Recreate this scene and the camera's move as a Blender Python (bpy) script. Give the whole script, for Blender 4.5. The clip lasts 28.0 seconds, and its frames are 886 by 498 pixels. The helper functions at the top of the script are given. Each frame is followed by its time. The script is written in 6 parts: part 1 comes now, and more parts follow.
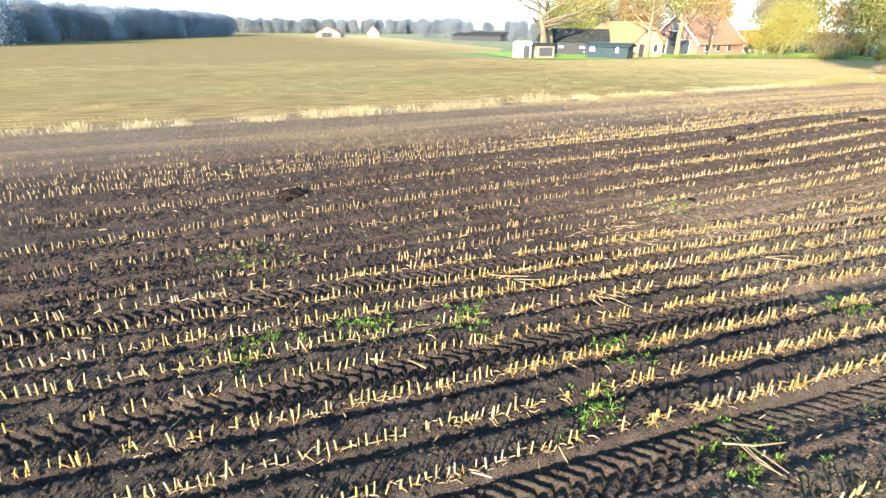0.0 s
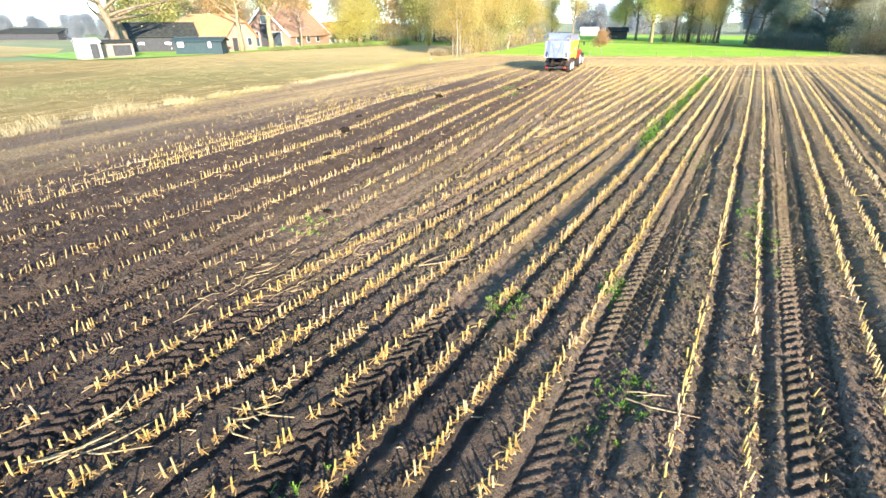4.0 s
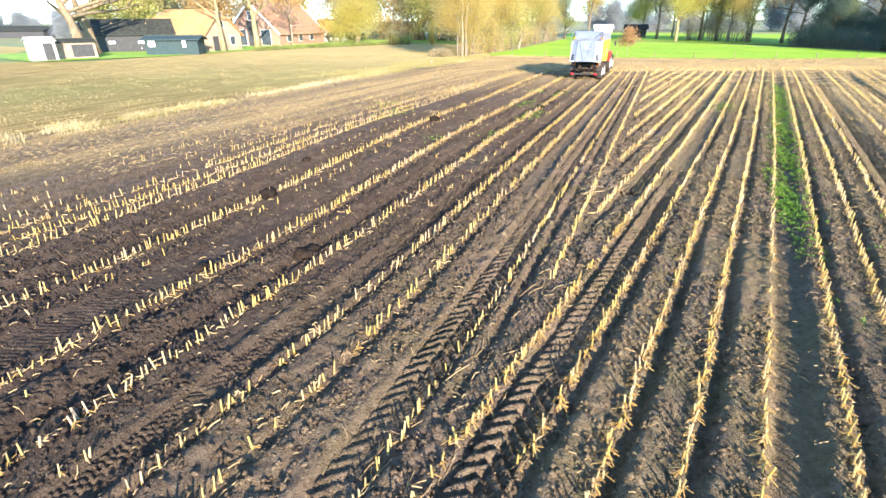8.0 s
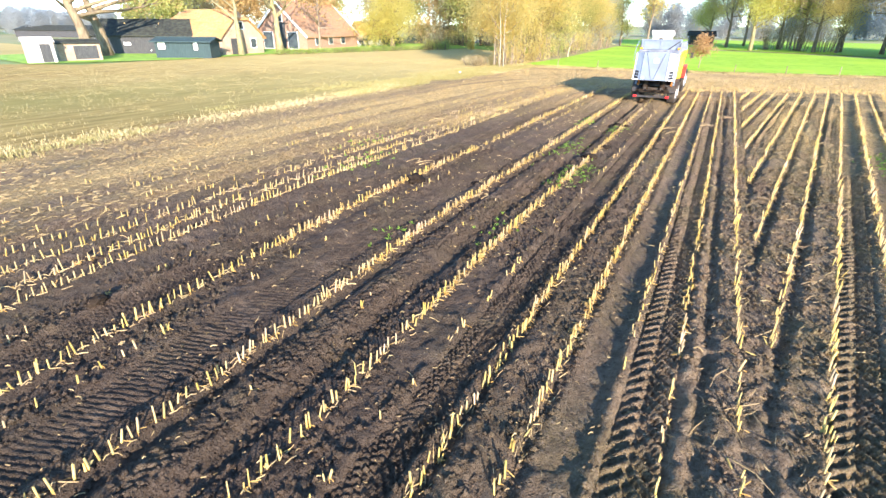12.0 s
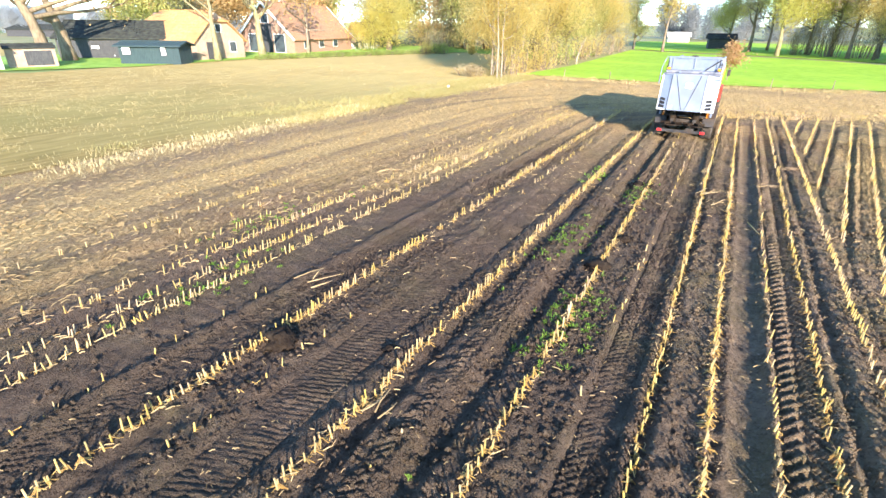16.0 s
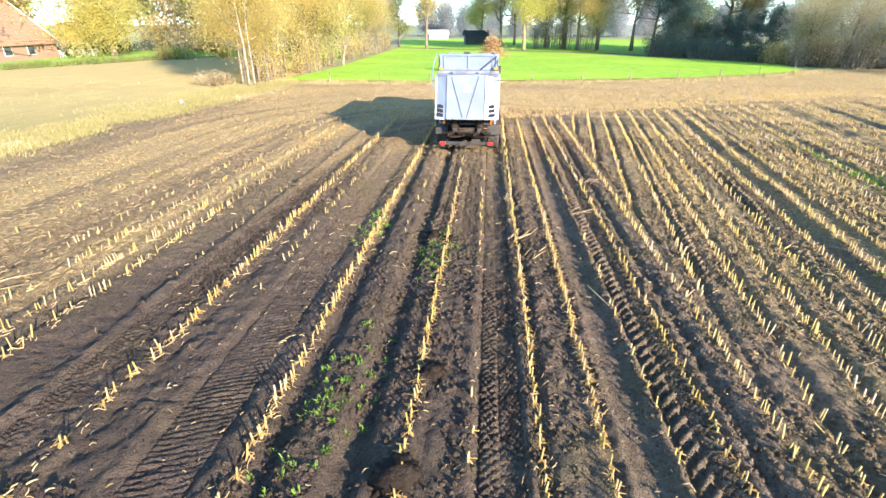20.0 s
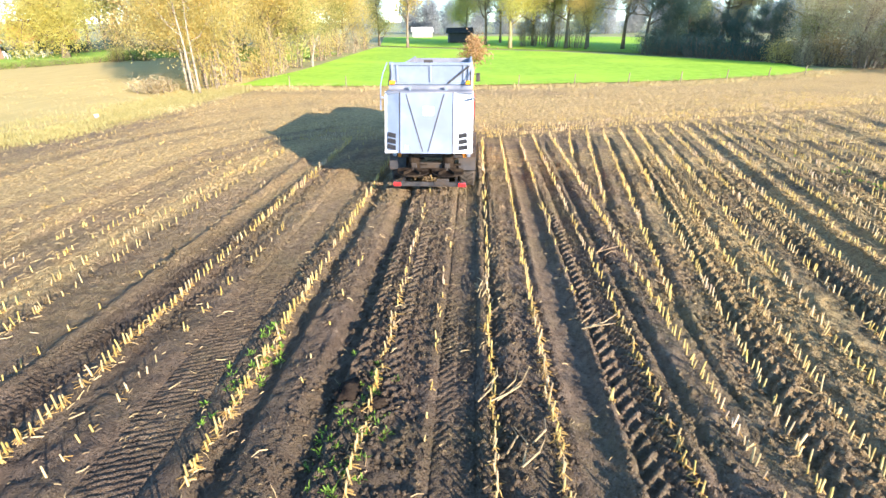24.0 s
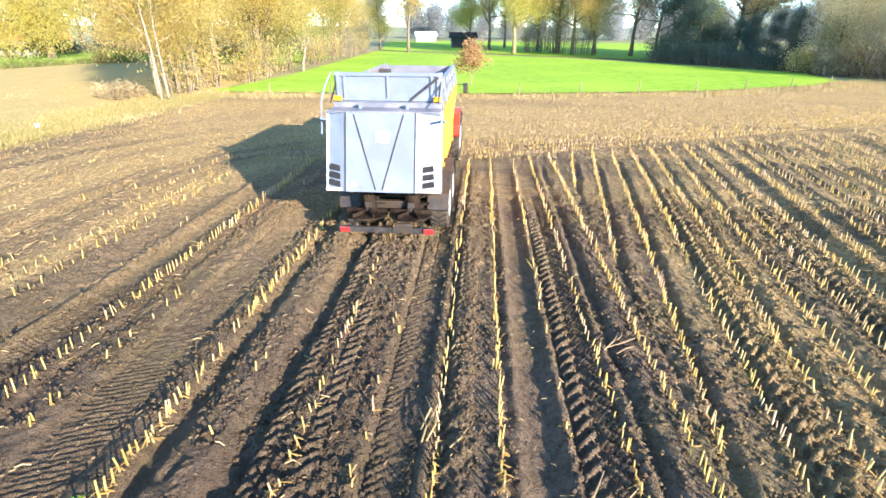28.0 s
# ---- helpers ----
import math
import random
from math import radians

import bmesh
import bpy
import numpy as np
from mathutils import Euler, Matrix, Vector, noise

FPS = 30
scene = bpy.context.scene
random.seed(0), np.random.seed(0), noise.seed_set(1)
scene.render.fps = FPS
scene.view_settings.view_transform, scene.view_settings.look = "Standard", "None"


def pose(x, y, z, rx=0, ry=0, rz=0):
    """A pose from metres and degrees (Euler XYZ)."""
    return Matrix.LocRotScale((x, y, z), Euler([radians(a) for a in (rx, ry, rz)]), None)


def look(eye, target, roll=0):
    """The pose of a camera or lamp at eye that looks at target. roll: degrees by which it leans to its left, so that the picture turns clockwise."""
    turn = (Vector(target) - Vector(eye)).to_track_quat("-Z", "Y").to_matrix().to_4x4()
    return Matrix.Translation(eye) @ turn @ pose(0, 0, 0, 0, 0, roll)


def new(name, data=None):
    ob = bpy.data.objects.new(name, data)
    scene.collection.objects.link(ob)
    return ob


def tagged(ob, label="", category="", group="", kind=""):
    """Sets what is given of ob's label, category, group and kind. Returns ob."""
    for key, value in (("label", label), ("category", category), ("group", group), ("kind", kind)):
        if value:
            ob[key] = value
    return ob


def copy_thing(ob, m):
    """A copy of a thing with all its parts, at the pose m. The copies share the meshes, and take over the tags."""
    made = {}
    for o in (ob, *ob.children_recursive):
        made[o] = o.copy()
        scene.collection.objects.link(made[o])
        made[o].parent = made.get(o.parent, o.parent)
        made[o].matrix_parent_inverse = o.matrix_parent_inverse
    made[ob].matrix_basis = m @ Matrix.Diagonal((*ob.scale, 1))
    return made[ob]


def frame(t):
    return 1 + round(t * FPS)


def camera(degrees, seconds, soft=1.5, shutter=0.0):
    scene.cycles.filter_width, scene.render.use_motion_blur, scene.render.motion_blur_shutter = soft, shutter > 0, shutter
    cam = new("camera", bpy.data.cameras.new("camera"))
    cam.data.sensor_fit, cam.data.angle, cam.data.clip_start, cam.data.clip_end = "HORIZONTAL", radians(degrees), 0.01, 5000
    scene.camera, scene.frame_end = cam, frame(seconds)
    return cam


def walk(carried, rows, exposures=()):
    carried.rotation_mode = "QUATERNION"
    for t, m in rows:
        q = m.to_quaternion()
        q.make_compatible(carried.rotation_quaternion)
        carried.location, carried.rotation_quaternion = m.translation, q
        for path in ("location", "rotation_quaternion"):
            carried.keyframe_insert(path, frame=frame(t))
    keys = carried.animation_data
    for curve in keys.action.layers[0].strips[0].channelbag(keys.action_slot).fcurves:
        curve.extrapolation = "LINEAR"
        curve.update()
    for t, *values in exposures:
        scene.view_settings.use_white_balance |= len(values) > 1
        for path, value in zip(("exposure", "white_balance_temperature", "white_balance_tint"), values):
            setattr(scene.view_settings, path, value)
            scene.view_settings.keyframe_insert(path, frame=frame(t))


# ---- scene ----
cam = camera(84.0, 28.0, 1.5)
PATH = [
    (0, (3.826, -6.29, 4.568), (2.168, -5.529, 3.749), 0.5),
    (0.5, (3.772, -6.3, 4.543), (2.198, -5.385, 3.716), 0.65),
    (1, (3.771, -6.295, 4.499), (2.299, -5.225, 3.668), 0.65),
    (1.5, (3.74, -6.19, 4.456), (2.386, -4.975, 3.625), 0.55),
    (2, (3.514, -5.945, 4.393), (2.286, -4.599, 3.568), 0.45),
    (2.5, (3.154, -5.532, 4.399), (2.053, -4.081, 3.573), 0.35),
    (3, (2.754, -4.968, 4.39), (1.784, -3.428, 3.561), 0.15),
    (3.5, (2.329, -4.271, 4.401), (1.489, -2.658, 3.569), -0.1),
    (5.5, (0.524, -0.712, 4.339), (-0.135, 0.98, 3.5), -0.4),
    (6, (0.07, 0.397, 4.325), (-0.606, 2.08, 3.484), -0.5),
    (6.5, (-0.417, 1.589, 4.293), (-1.114, 3.264, 3.449), -0.5),
    (7, (-0.85, 2.878, 4.272), (-1.569, 4.543, 3.429), -0.4),
    (7.5, (-1.252, 4.142, 4.276), (-1.993, 5.796, 3.431), -0.3),
    (8, (-1.659, 5.472, 4.228), (-2.425, 7.117, 3.385), -0.3),
    (8.5, (-2.04, 6.818, 4.214), (-2.828, 8.451, 3.371), -0.3),
    (9, (-2.408, 8.134, 4.231), (-3.221, 9.757, 3.39), -0.2),
    (9.5, (-2.743, 9.338, 4.238), (-3.577, 10.95, 3.399), -0.1),
    (10, (-3.062, 10.477, 4.217), (-3.917, 12.079, 3.38), 0.0),
    (10.5, (-3.353, 11.7, 4.186), (-4.231, 13.291, 3.35), -0.0),
    (11, (-3.669, 12.845, 4.185), (-4.56, 14.43, 3.35), 0.1),
    (11.5, (-3.945, 13.912, 4.154), (-4.848, 15.49, 3.322), 0.1),
    (12, (-4.198, 14.877, 4.16), (-5.11, 16.451, 3.329), 0.3),
    (12.5, (-4.462, 15.94, 4.154), (-5.381, 17.511, 3.324), 0.3),
    (14.5, (-5.462, 19.477, 4.557), (-6.398, 21.036, 3.724), 0.5),
    (15, (-5.713, 20.404, 4.605), (-6.652, 21.959, 3.77), 0.5),
    (15.5, (-5.983, 21.25, 4.648), (-6.924, 22.805, 3.815), 0.6),
    (16, (-6.221, 22.139, 4.686), (-7.16, 23.694, 3.851), 0.5),
    (16.5, (-6.45, 23.036, 4.68), (-7.355, 24.611, 3.844), 0.4),
    (17, (-6.672, 23.946, 4.671), (-7.517, 25.555, 3.836), 0.3),
    (17.5, (-6.891, 24.819, 4.677), (-7.646, 26.473, 3.844), 0.2),
    (18, (-7.001, 25.552, 4.633), (-7.655, 27.25, 3.803), 0.0),
    (18.5, (-7.124, 26.223, 4.545), (-7.664, 27.962, 3.716), 0.2),
    (19, (-7.218, 26.812, 4.519), (-7.645, 28.582, 3.69), -0.0),
    (19.5, (-7.293, 27.344, 4.537), (-7.605, 29.136, 3.706), -0.0),
    (20, (-7.271, 28.168, 4.42), (-7.494, 29.973, 3.588), -0.1),
    (20.5, (-7.263, 28.797, 4.429), (-7.448, 30.605, 3.595), -0.2),
    (22.5, (-7.3, 31.426, 4.464), (-7.472, 33.233, 3.623), -0.2),
    (23, (-7.229, 32.115, 4.447), (-7.405, 33.921, 3.606), -0.3),
    (23.5, (-7.128, 32.83, 4.412), (-7.306, 34.635, 3.569), -0.2),
    (24, (-7.015, 33.501, 4.411), (-7.196, 35.307, 3.57), -0.3),
    (24.5, (-6.91, 34.123, 4.409), (-7.092, 35.93, 3.57), -0.2),
    (25, (-6.81, 34.69, 4.442), (-6.994, 36.498, 3.606), -0.1),
    (25.5, (-6.731, 35.211, 4.424), (-6.917, 37.019, 3.589), 0.0),
    (26, (-6.66, 35.699, 4.39), (-6.849, 37.507, 3.556), 0.0),
    (26.5, (-6.593, 36.105, 4.359), (-6.784, 37.914, 3.528), 0.1),
    (27, (-6.531, 36.421, 4.366), (-6.724, 38.231, 3.537), 0.2),
    (27.5, (-6.495, 36.649, 4.331), (-6.689, 38.46, 3.505), 0.3),
    (28, (-6.461, 36.869, 4.282), (-6.659, 38.68, 3.456), 0.3),
]
walk(cam, [(t, look(eye, target, roll)) for t, eye, target, roll in PATH])

# ---- light: low winter sun from behind, on the right of the rows ----
SUN_EL = radians(17.5)
SUN_DIR = Vector((0.68 * math.cos(SUN_EL), -0.733 * math.cos(SUN_EL), math.sin(SUN_EL)))
world = bpy.data.worlds.new("sky")
scene.world = world
world.use_nodes = True
wn, wl = world.node_tree.nodes, world.node_tree.links
sky = wn.new("ShaderNodeTexSky")
sky.sky_type = "NISHITA"
sky.sun_disc = False
sky.sun_elevation = SUN_EL
sky.sun_rotation = math.atan2(SUN_DIR.x, SUN_DIR.y)
sky.altitude = 1200.0
sky.air_density, sky.dust_density, sky.ozone_density = 0.8, 0.15, 2.0
tint = wn.new("ShaderNodeMix")
tint.data_type, tint.blend_type = "RGBA", "MULTIPLY"
tint.inputs["Factor"].default_value = 1.0
tint.inputs["B"].default_value = (0.80, 0.94, 1.0, 1.0)
wl.new(sky.outputs["Color"], tint.inputs["A"])
wl.new(tint.outputs["Result"], wn["Background"].inputs["Color"])
wn["Background"].inputs["Strength"].default_value = 0.147
sun = new("sun", bpy.data.lights.new("sun", "SUN"))
sun.data.energy, sun.data.angle, sun.data.color = 3.4, radians(0.6), (1.0, 0.87, 0.75)
sun.rotation_euler = (-SUN_DIR).to_track_quat("-Z", "Y").to_euler()
scene.view_settings.exposure = 2.41


# ---- materials ----
def material(name, c1, c2=None, scale=4.0, rough=0.8, metal=0.0, bump=0.0, bump_scale=None, c3=None, scale3=0.6,
             stretch=(1, 1, 1), leaf=0.0, vary=0.0, spec=0.3, world_space=True):
    """A surface of two mixed colours at one scale, a third at a larger one, with fine relief."""
    m = bpy.data.materials.new(name)
    m.use_nodes = True
    n, l = m.node_tree.nodes, m.node_tree.links
    b = n["Principled BSDF"]
    b.inputs["Roughness"].default_value, b.inputs["Metallic"].default_value = rough, metal
    b.inputs["Specular IOR Level"].default_value = spec
    tc = n.new("ShaderNodeTexCoord")
    mp = n.new("ShaderNodeMapping")
    mp.inputs["Scale"].default_value = stretch
    if world_space:
        geo = n.new("ShaderNodeNewGeometry")
        l.new(geo.outputs["Position"], mp.inputs["Vector"])
    else:
        l.new(tc.outputs["Object"], mp.inputs["Vector"])

    def noise_tex(s, detail=5.0):
        t = n.new("ShaderNodeTexNoise")
        t.inputs["Scale"].default_value, t.inputs["Detail"].default_value = s, detail
        l.new(mp.outputs["Vector"], t.inputs["Vector"])
        return t

    def mix(fac, a, bcol):
        x = n.new("ShaderNodeMix")
        x.data_type = "RGBA"
        l.new(fac, x.inputs["Factor"])
        for sock, v in ((x.inputs["A"], a), (x.inputs["B"], bcol)):
            if isinstance(v, tuple):
                sock.default_value = (*v, 1)
            else:
                l.new(v, sock)
        return x.outputs["Result"]

    def ramp(fac, lo, hi):
        r = n.new("ShaderNodeMapRange")
        r.inputs["From Min"].default_value, r.inputs["From Max"].default_value = lo, hi
        l.new(fac, r.inputs["Value"])
        return r.outputs["Result"]

    col = mix(ramp(noise_tex(scale).outputs["Fac"], 0.35, 0.65), c1, c2 or c1)
    if c3:
        col = mix(ramp(noise_tex(scale3, 3.0).outputs["Fac"], 0.45, 0.7), col, c3)
    if vary:
        info = n.new("ShaderNodeObjectInfo")
        isl = n.new("ShaderNodeNewGeometry")
        add = n.new("ShaderNodeMath")
        add.operation = "ADD"
        l.new(info.outputs["Random"], add.inputs[0])
        l.new(isl.outputs["Random Per Island"], add.inputs[1])
        hsv = n.new("ShaderNodeHueSaturation")
        mr = n.new("ShaderNodeMapRange")
        mr.inputs["From Max"].default_value = 2.0
        mr.inputs["To Min"].default_value, mr.inputs["To Max"].default_value = 1 - vary, 1 + vary
        l.new(add.outputs["Value"], mr.inputs["Value"])
        l.new(mr.outputs["Result"], hsv.inputs["Value"])
        l.new(col, hsv.inputs["Color"])
        col = hsv.outputs["Color"]
    l.new(col, b.inputs["Base Color"])
    if bump:
        bp = n.new("ShaderNodeBump")
        bp.inputs["Strength"].default_value = 1.0
        bp.inputs["Distance"].default_value = bump
        l.new(noise_tex(bump_scale or scale * 3, 6.0).outputs["Fac"], bp.inputs["Height"])
        l.new(bp.outputs["Normal"], b.inputs["Normal"])
    if leaf:
        tr = n.new("ShaderNodeBsdfTranslucent")
        l.new(col, tr.inputs["Color"])
        ms = n.new("ShaderNodeMixShader")
        ms.inputs["Fac"].default_value = leaf
        l.new(b.outputs["BSDF"], ms.inputs[1])
        l.new(tr.outputs["BSDF"], ms.inputs[2])
        l.new(ms.outputs["Shader"], n["Material Output"].inputs["Surface"])
    return m


def soil_material():
    """Crumbly grey-brown soil; where the straw mask is set, shredded straw lies over it."""
    m = bpy.data.materials.new("soil")
    m.use_nodes = True
    n, l = m.node_tree.nodes, m.node_tree.links
    b = n["Principled BSDF"]
    b.inputs["Roughness"].default_value, b.inputs["Specular IOR Level"].default_value = 0.9, 0.08
    geo = n.new("ShaderNodeNewGeometry")

    def tex(scale, detail=5.0, rough=0.55, along=None):
        t = n.new("ShaderNodeTexNoise")
        t.inputs["Scale"].default_value, t.inputs["Detail"].default_value, t.inputs["Roughness"].default_value = scale, detail, rough
        if along:
            mp = n.new("ShaderNodeMapping")
            mp.inputs["Scale"].default_value = along
            l.new(geo.outputs["Position"], mp.inputs["Vector"])
            l.new(mp.outputs["Vector"], t.inputs["Vector"])
        else:
            l.new(geo.outputs["Position"], t.inputs["Vector"])
        return t.outputs["Fac"]

    def fit(v, lo, hi):
        r = n.new("ShaderNodeMapRange")
        r.inputs["From Min"].default_value, r.inputs["From Max"].default_value = lo, hi
        l.new(v, r.inputs["Value"])
        return r.outputs["Result"]

    def mix(fac, a, c):
        x = n.new("ShaderNodeMix")
        x.data_type = "RGBA"
        l.new(fac, x.inputs["Factor"])
        for sock, v in ((x.inputs["A"], a), (x.inputs["B"], c)):
            if isinstance(v, tuple):
                sock.default_value = (*v, 1)
            else:
                l.new(v, sock)
        return x.outputs["Result"]

    def times(a, c):
        x = n.new("ShaderNodeMath")
        x.operation = "MULTIPLY"
        l.new(a, x.inputs[0])
        l.new(c, x.inputs[1])
        return x.outputs["Value"]

    col = mix(fit(tex(4.5, 8.0, 0.7), 0.34, 0.66), (0.112, 0.079, 0.056), (0.262, 0.188, 0.129))
    col = mix(fit(tex(0.22, 3.0), 0.5, 0.72), col, (0.145, 0.099, 0.069))
    col = mix(fit(tex(0.6, 6.0, 0.65), 0.44, 0.74), col, (0.150, 0.122, 0.060))
    col = mix(fit(tex(24.0, 4.0), 0.54, 0.68), col, (0.23, 0.178, 0.132))
    # dark flecks put the shade of small pits between clods into the colour
    col = mix(fit(tex(15.0, 5.0, 0.65), 0.55, 0.66), col, (0.085, 0.060, 0.044))
    dark_mask = n.new("ShaderNodeAttribute")
    dark_mask.attribute_name = "manured_shaded"
    # darker where manure is spread, and for shade over the near rows
    col = mix(times(dark_mask.outputs["Fac"], fit(tex(1.6, 5.0, 0.65), 0.15, 0.5)), col, (0.072, 0.053, 0.041))
    moss = n.new("ShaderNodeAttribute")
    moss.attribute_name = "moss"
    col = mix(times(moss.outputs["Fac"], fit(tex(1.4, 7.0, 0.7), 0.36, 0.62)), col, (0.138, 0.135, 0.060))
    mask = n.new("ShaderNodeAttribute")
    mask.attribute_name = "straw"
    flecks = mix(fit(tex(9.0, 7.0, 0.75), 0.38, 0.62), (0.285, 0.19, 0.082), (0.63, 0.45, 0.20))
    cover = times(mask.outputs["Fac"], fit(tex(1.0, 7.0, 0.72, (1.6, 0.7, 1.0)), 0.12, 0.46))
    col = mix(cover, col, flecks)
    l.new(col, b.inputs["Base Color"])
    low = n.new("ShaderNodeBump")
    low.inputs["Strength"].default_value, low.inputs["Distance"].default_value = 1.0, 0.085
    l.new(tex(11.0, 6.0, 0.65), low.inputs["Height"])
    top = n.new("ShaderNodeBump")
    top.inputs["Strength"].default_value, top.inputs["Distance"].default_value = 1.0, 0.06
    l.new(tex(42.0, 4.0, 0.6), top.inputs["Height"])
    l.new(low.outputs["Normal"], top.inputs["Normal"])
    l.new(top.outputs["Normal"], b.inputs["Normal"])
    return m


SOIL = soil_material()
STUBBLE = material("maize_stubble", (0.35, 0.235, 0.052), (0.42, 0.315, 0.115), 9, 0.7, vary=0.45, c3=(0.42, 0.30, 0.19), scale3=0.9, spec=0.2)
FOOT = material("stalk_foot", (0.33, 0.185, 0.05), (0.40, 0.26, 0.09), 9, 0.75, vary=0.4, spec=0.15)
DIRTY = material("manured_stubble", (0.33, 0.225, 0.07), (0.44, 0.335, 0.155), 9, 0.75, vary=0.45, c3=(0.22, 0.15, 0.09), scale3=0.9, spec=0.2)
STRAW = material("straw_litter", (0.27, 0.19, 0.085), (0.40, 0.30, 0.15), 7, 0.8, vary=0.5, c3=(0.27, 0.18, 0.10), scale3=0.8)
CHAFF = material("soiled_chaff", (0.20, 0.14, 0.065), (0.30, 0.22, 0.105), 7, 0.85, vary=0.4)
WEED = material("weed_leaf", (0.17, 0.30, 0.035), (0.27, 0.40, 0.07), 8, 0.7, vary=0.3, leaf=0.5)
EDGEGRASS = material("edge_grass", (0.27, 0.235, 0.085), (0.37, 0.315, 0.13), 4, 0.8, vary=0.3, leaf=0.35)
FIELDSTRAW = material("field_straw", (0.27, 0.205, 0.085), (0.40, 0.32, 0.15), 5, 0.85, vary=0.3, leaf=0.2)
DRYGRASS = material("dry_grass", (0.40, 0.32, 0.15), (0.54, 0.45, 0.25), 5, 0.85, vary=0.3, leaf=0.25)
MEADOW = material("meadow_grass", (0.21, 0.36, 0.035), (0.29, 0.45, 0.055), 1.2, 0.85, bump=0.04, bump_scale=9, c3=(0.34, 0.49, 0.055), scale3=0.12, spec=0.05)
FIELD = material("stubble_field", (0.175, 0.12, 0.045), (0.35, 0.25, 0.095), 2.2, 0.95, bump=0.06, bump_scale=7, c3=(0.22, 0.19, 0.065), scale3=0.06, stretch=(1, 0.16, 1), spec=0.03)


def pale_north(m, colour, y0, y1):
    """Lets a material change slowly to another colour along the world's y axis, with an uneven border."""
    n, l = m.node_tree.nodes, m.node_tree.links
    sock = n["Principled BSDF"].inputs["Base Color"]
    old = sock.links[0].from_socket
    geo, sep, tex, add, ramp, mixer = (n.new(k) for k in ("ShaderNodeNewGeometry", "ShaderNodeSeparateXYZ", "ShaderNodeTexNoise", "ShaderNodeMath", "ShaderNodeMapRange", "ShaderNodeMix"))
    tex.inputs["Scale"].default_value, tex.inputs["Detail"].default_value = 0.09, 6.0
    l.new(geo.outputs["Position"], sep.inputs[0])
    l.new(geo.outputs["Position"], tex.inputs["Vector"])
    add.operation, add.inputs[1].default_value = "MULTIPLY_ADD", 40.0
    l.new(tex.outputs["Fac"], add.inputs[0])
    l.new(sep.outputs["Y"], add.inputs[2])
    ramp.inputs["From Min"].default_value, ramp.inputs["From Max"].default_value = y0 + 20, y1 + 20
    ramp.inputs["To Max"].default_value = 0.68
    l.new(add.outputs["Value"], ramp.inputs["Value"])
    mixer.data_type = "RGBA"
    mixer.inputs["B"].default_value = (*colour, 1)
    l.new(ramp.outputs["Result"], mixer.inputs["Factor"])
    l.new(old, mixer.inputs["A"])
    l.new(mixer.outputs["Result"], sock)


pale_north(FIELD, (0.56, 0.43, 0.18), 28, 66)
WOODFLOOR = material("shaded_leaf_litter", (0.10, 0.072, 0.042), (0.19, 0.135, 0.075), 1.5, 0.95, bump=0.06, bump_scale=4, c3=(0.09, 0.095, 0.04), scale3=0.15)
LAWN = material("lawn", (0.16, 0.30, 0.03), (0.28, 0.42, 0.06), 0.8, 0.9, bump=0.03, bump_scale=6)
FARLAND = material("far_land", (0.20, 0.19, 0.08), (0.30, 0.26, 0.12), 0.15, 0.95, c3=(0.14, 0.22, 0.06), scale3=0.012)
BARK = material("bark", (0.13, 0.10, 0.07), (0.27, 0.21, 0.145), 6, 0.9, bump=0.03, bump_scale=14, stretch=(1, 1, 0.3))
OAKBARK = material("oak_bark", (0.14, 0.105, 0.065), (0.25, 0.195, 0.12), 4, 0.9, bump=0.05, bump_scale=9, stretch=(1, 1, 0.35))
PALEBARK = material("pale_bark", (0.17, 0.145, 0.075), (0.29, 0.25, 0.135), 4, 0.85, bump=0.03, bump_scale=10, stretch=(1, 1, 0.4))
BIRCHBARK = material("birch_bark", (0.25, 0.205, 0.14), (0.38, 0.32, 0.235), 5, 0.75, bump=0.01, bump_scale=14, c3=(0.10, 0.08, 0.06), scale3=3.2, stretch=(1, 1, 2.5))


# ---- building helpers ----
def part(name, bm, mat, parent=None, label="", smooth=False):
    """Links a bmesh as one mesh object under a thing or a part."""
    bmesh.ops.recalc_face_normals(bm, faces=bm.faces)
    me = bpy.data.meshes.new(name)
    bm.to_mesh(me)
    bm.free()
    if smooth:
        me.polygons.foreach_set("use_smooth", [True] * len(me.polygons))
    me.materials.append(mat)
    ob = new(name, me)
    ob.parent = parent
    if label:
        tagged(ob, label)
    return ob


def thing(name, label, category, x=0, y=0, z=0, rz=0, group="", kind=""):
    ob = new(name)
    ob.empty_display_size = 0.2
    ob.matrix_basis = pose(x, y, z, 0, 0, rz)
    return tagged(ob, label, category, group, kind)


def arrays(name, verts, faces, mat, parent=None, smooth=False):
    """One mesh from numpy vertices and quads or triangles of one size."""
    verts, faces = np.asarray(verts, np.float32), np.asarray(faces, np.int32)
    k = faces.shape[1]
    me = bpy.data.meshes.new(name)
    me.vertices.add(len(verts))
    me.vertices.foreach_set("co", verts.ravel())
    me.loops.add(faces.size)
    me.loops.foreach_set("vertex_index", faces.ravel())
    me.polygons.add(len(faces))
    me.polygons.foreach_set("loop_start", np.arange(0, faces.size, k, dtype=np.int32))
    me.polygons.foreach_set("loop_total", np.full(len(faces), k, np.int32))
    if smooth:
        me.polygons.foreach_set("use_smooth", np.ones(len(faces), bool))
    me.update(calc_edges=True)
    me.materials.append(mat)
    ob = new(name, me)
    ob.parent = parent
    return ob


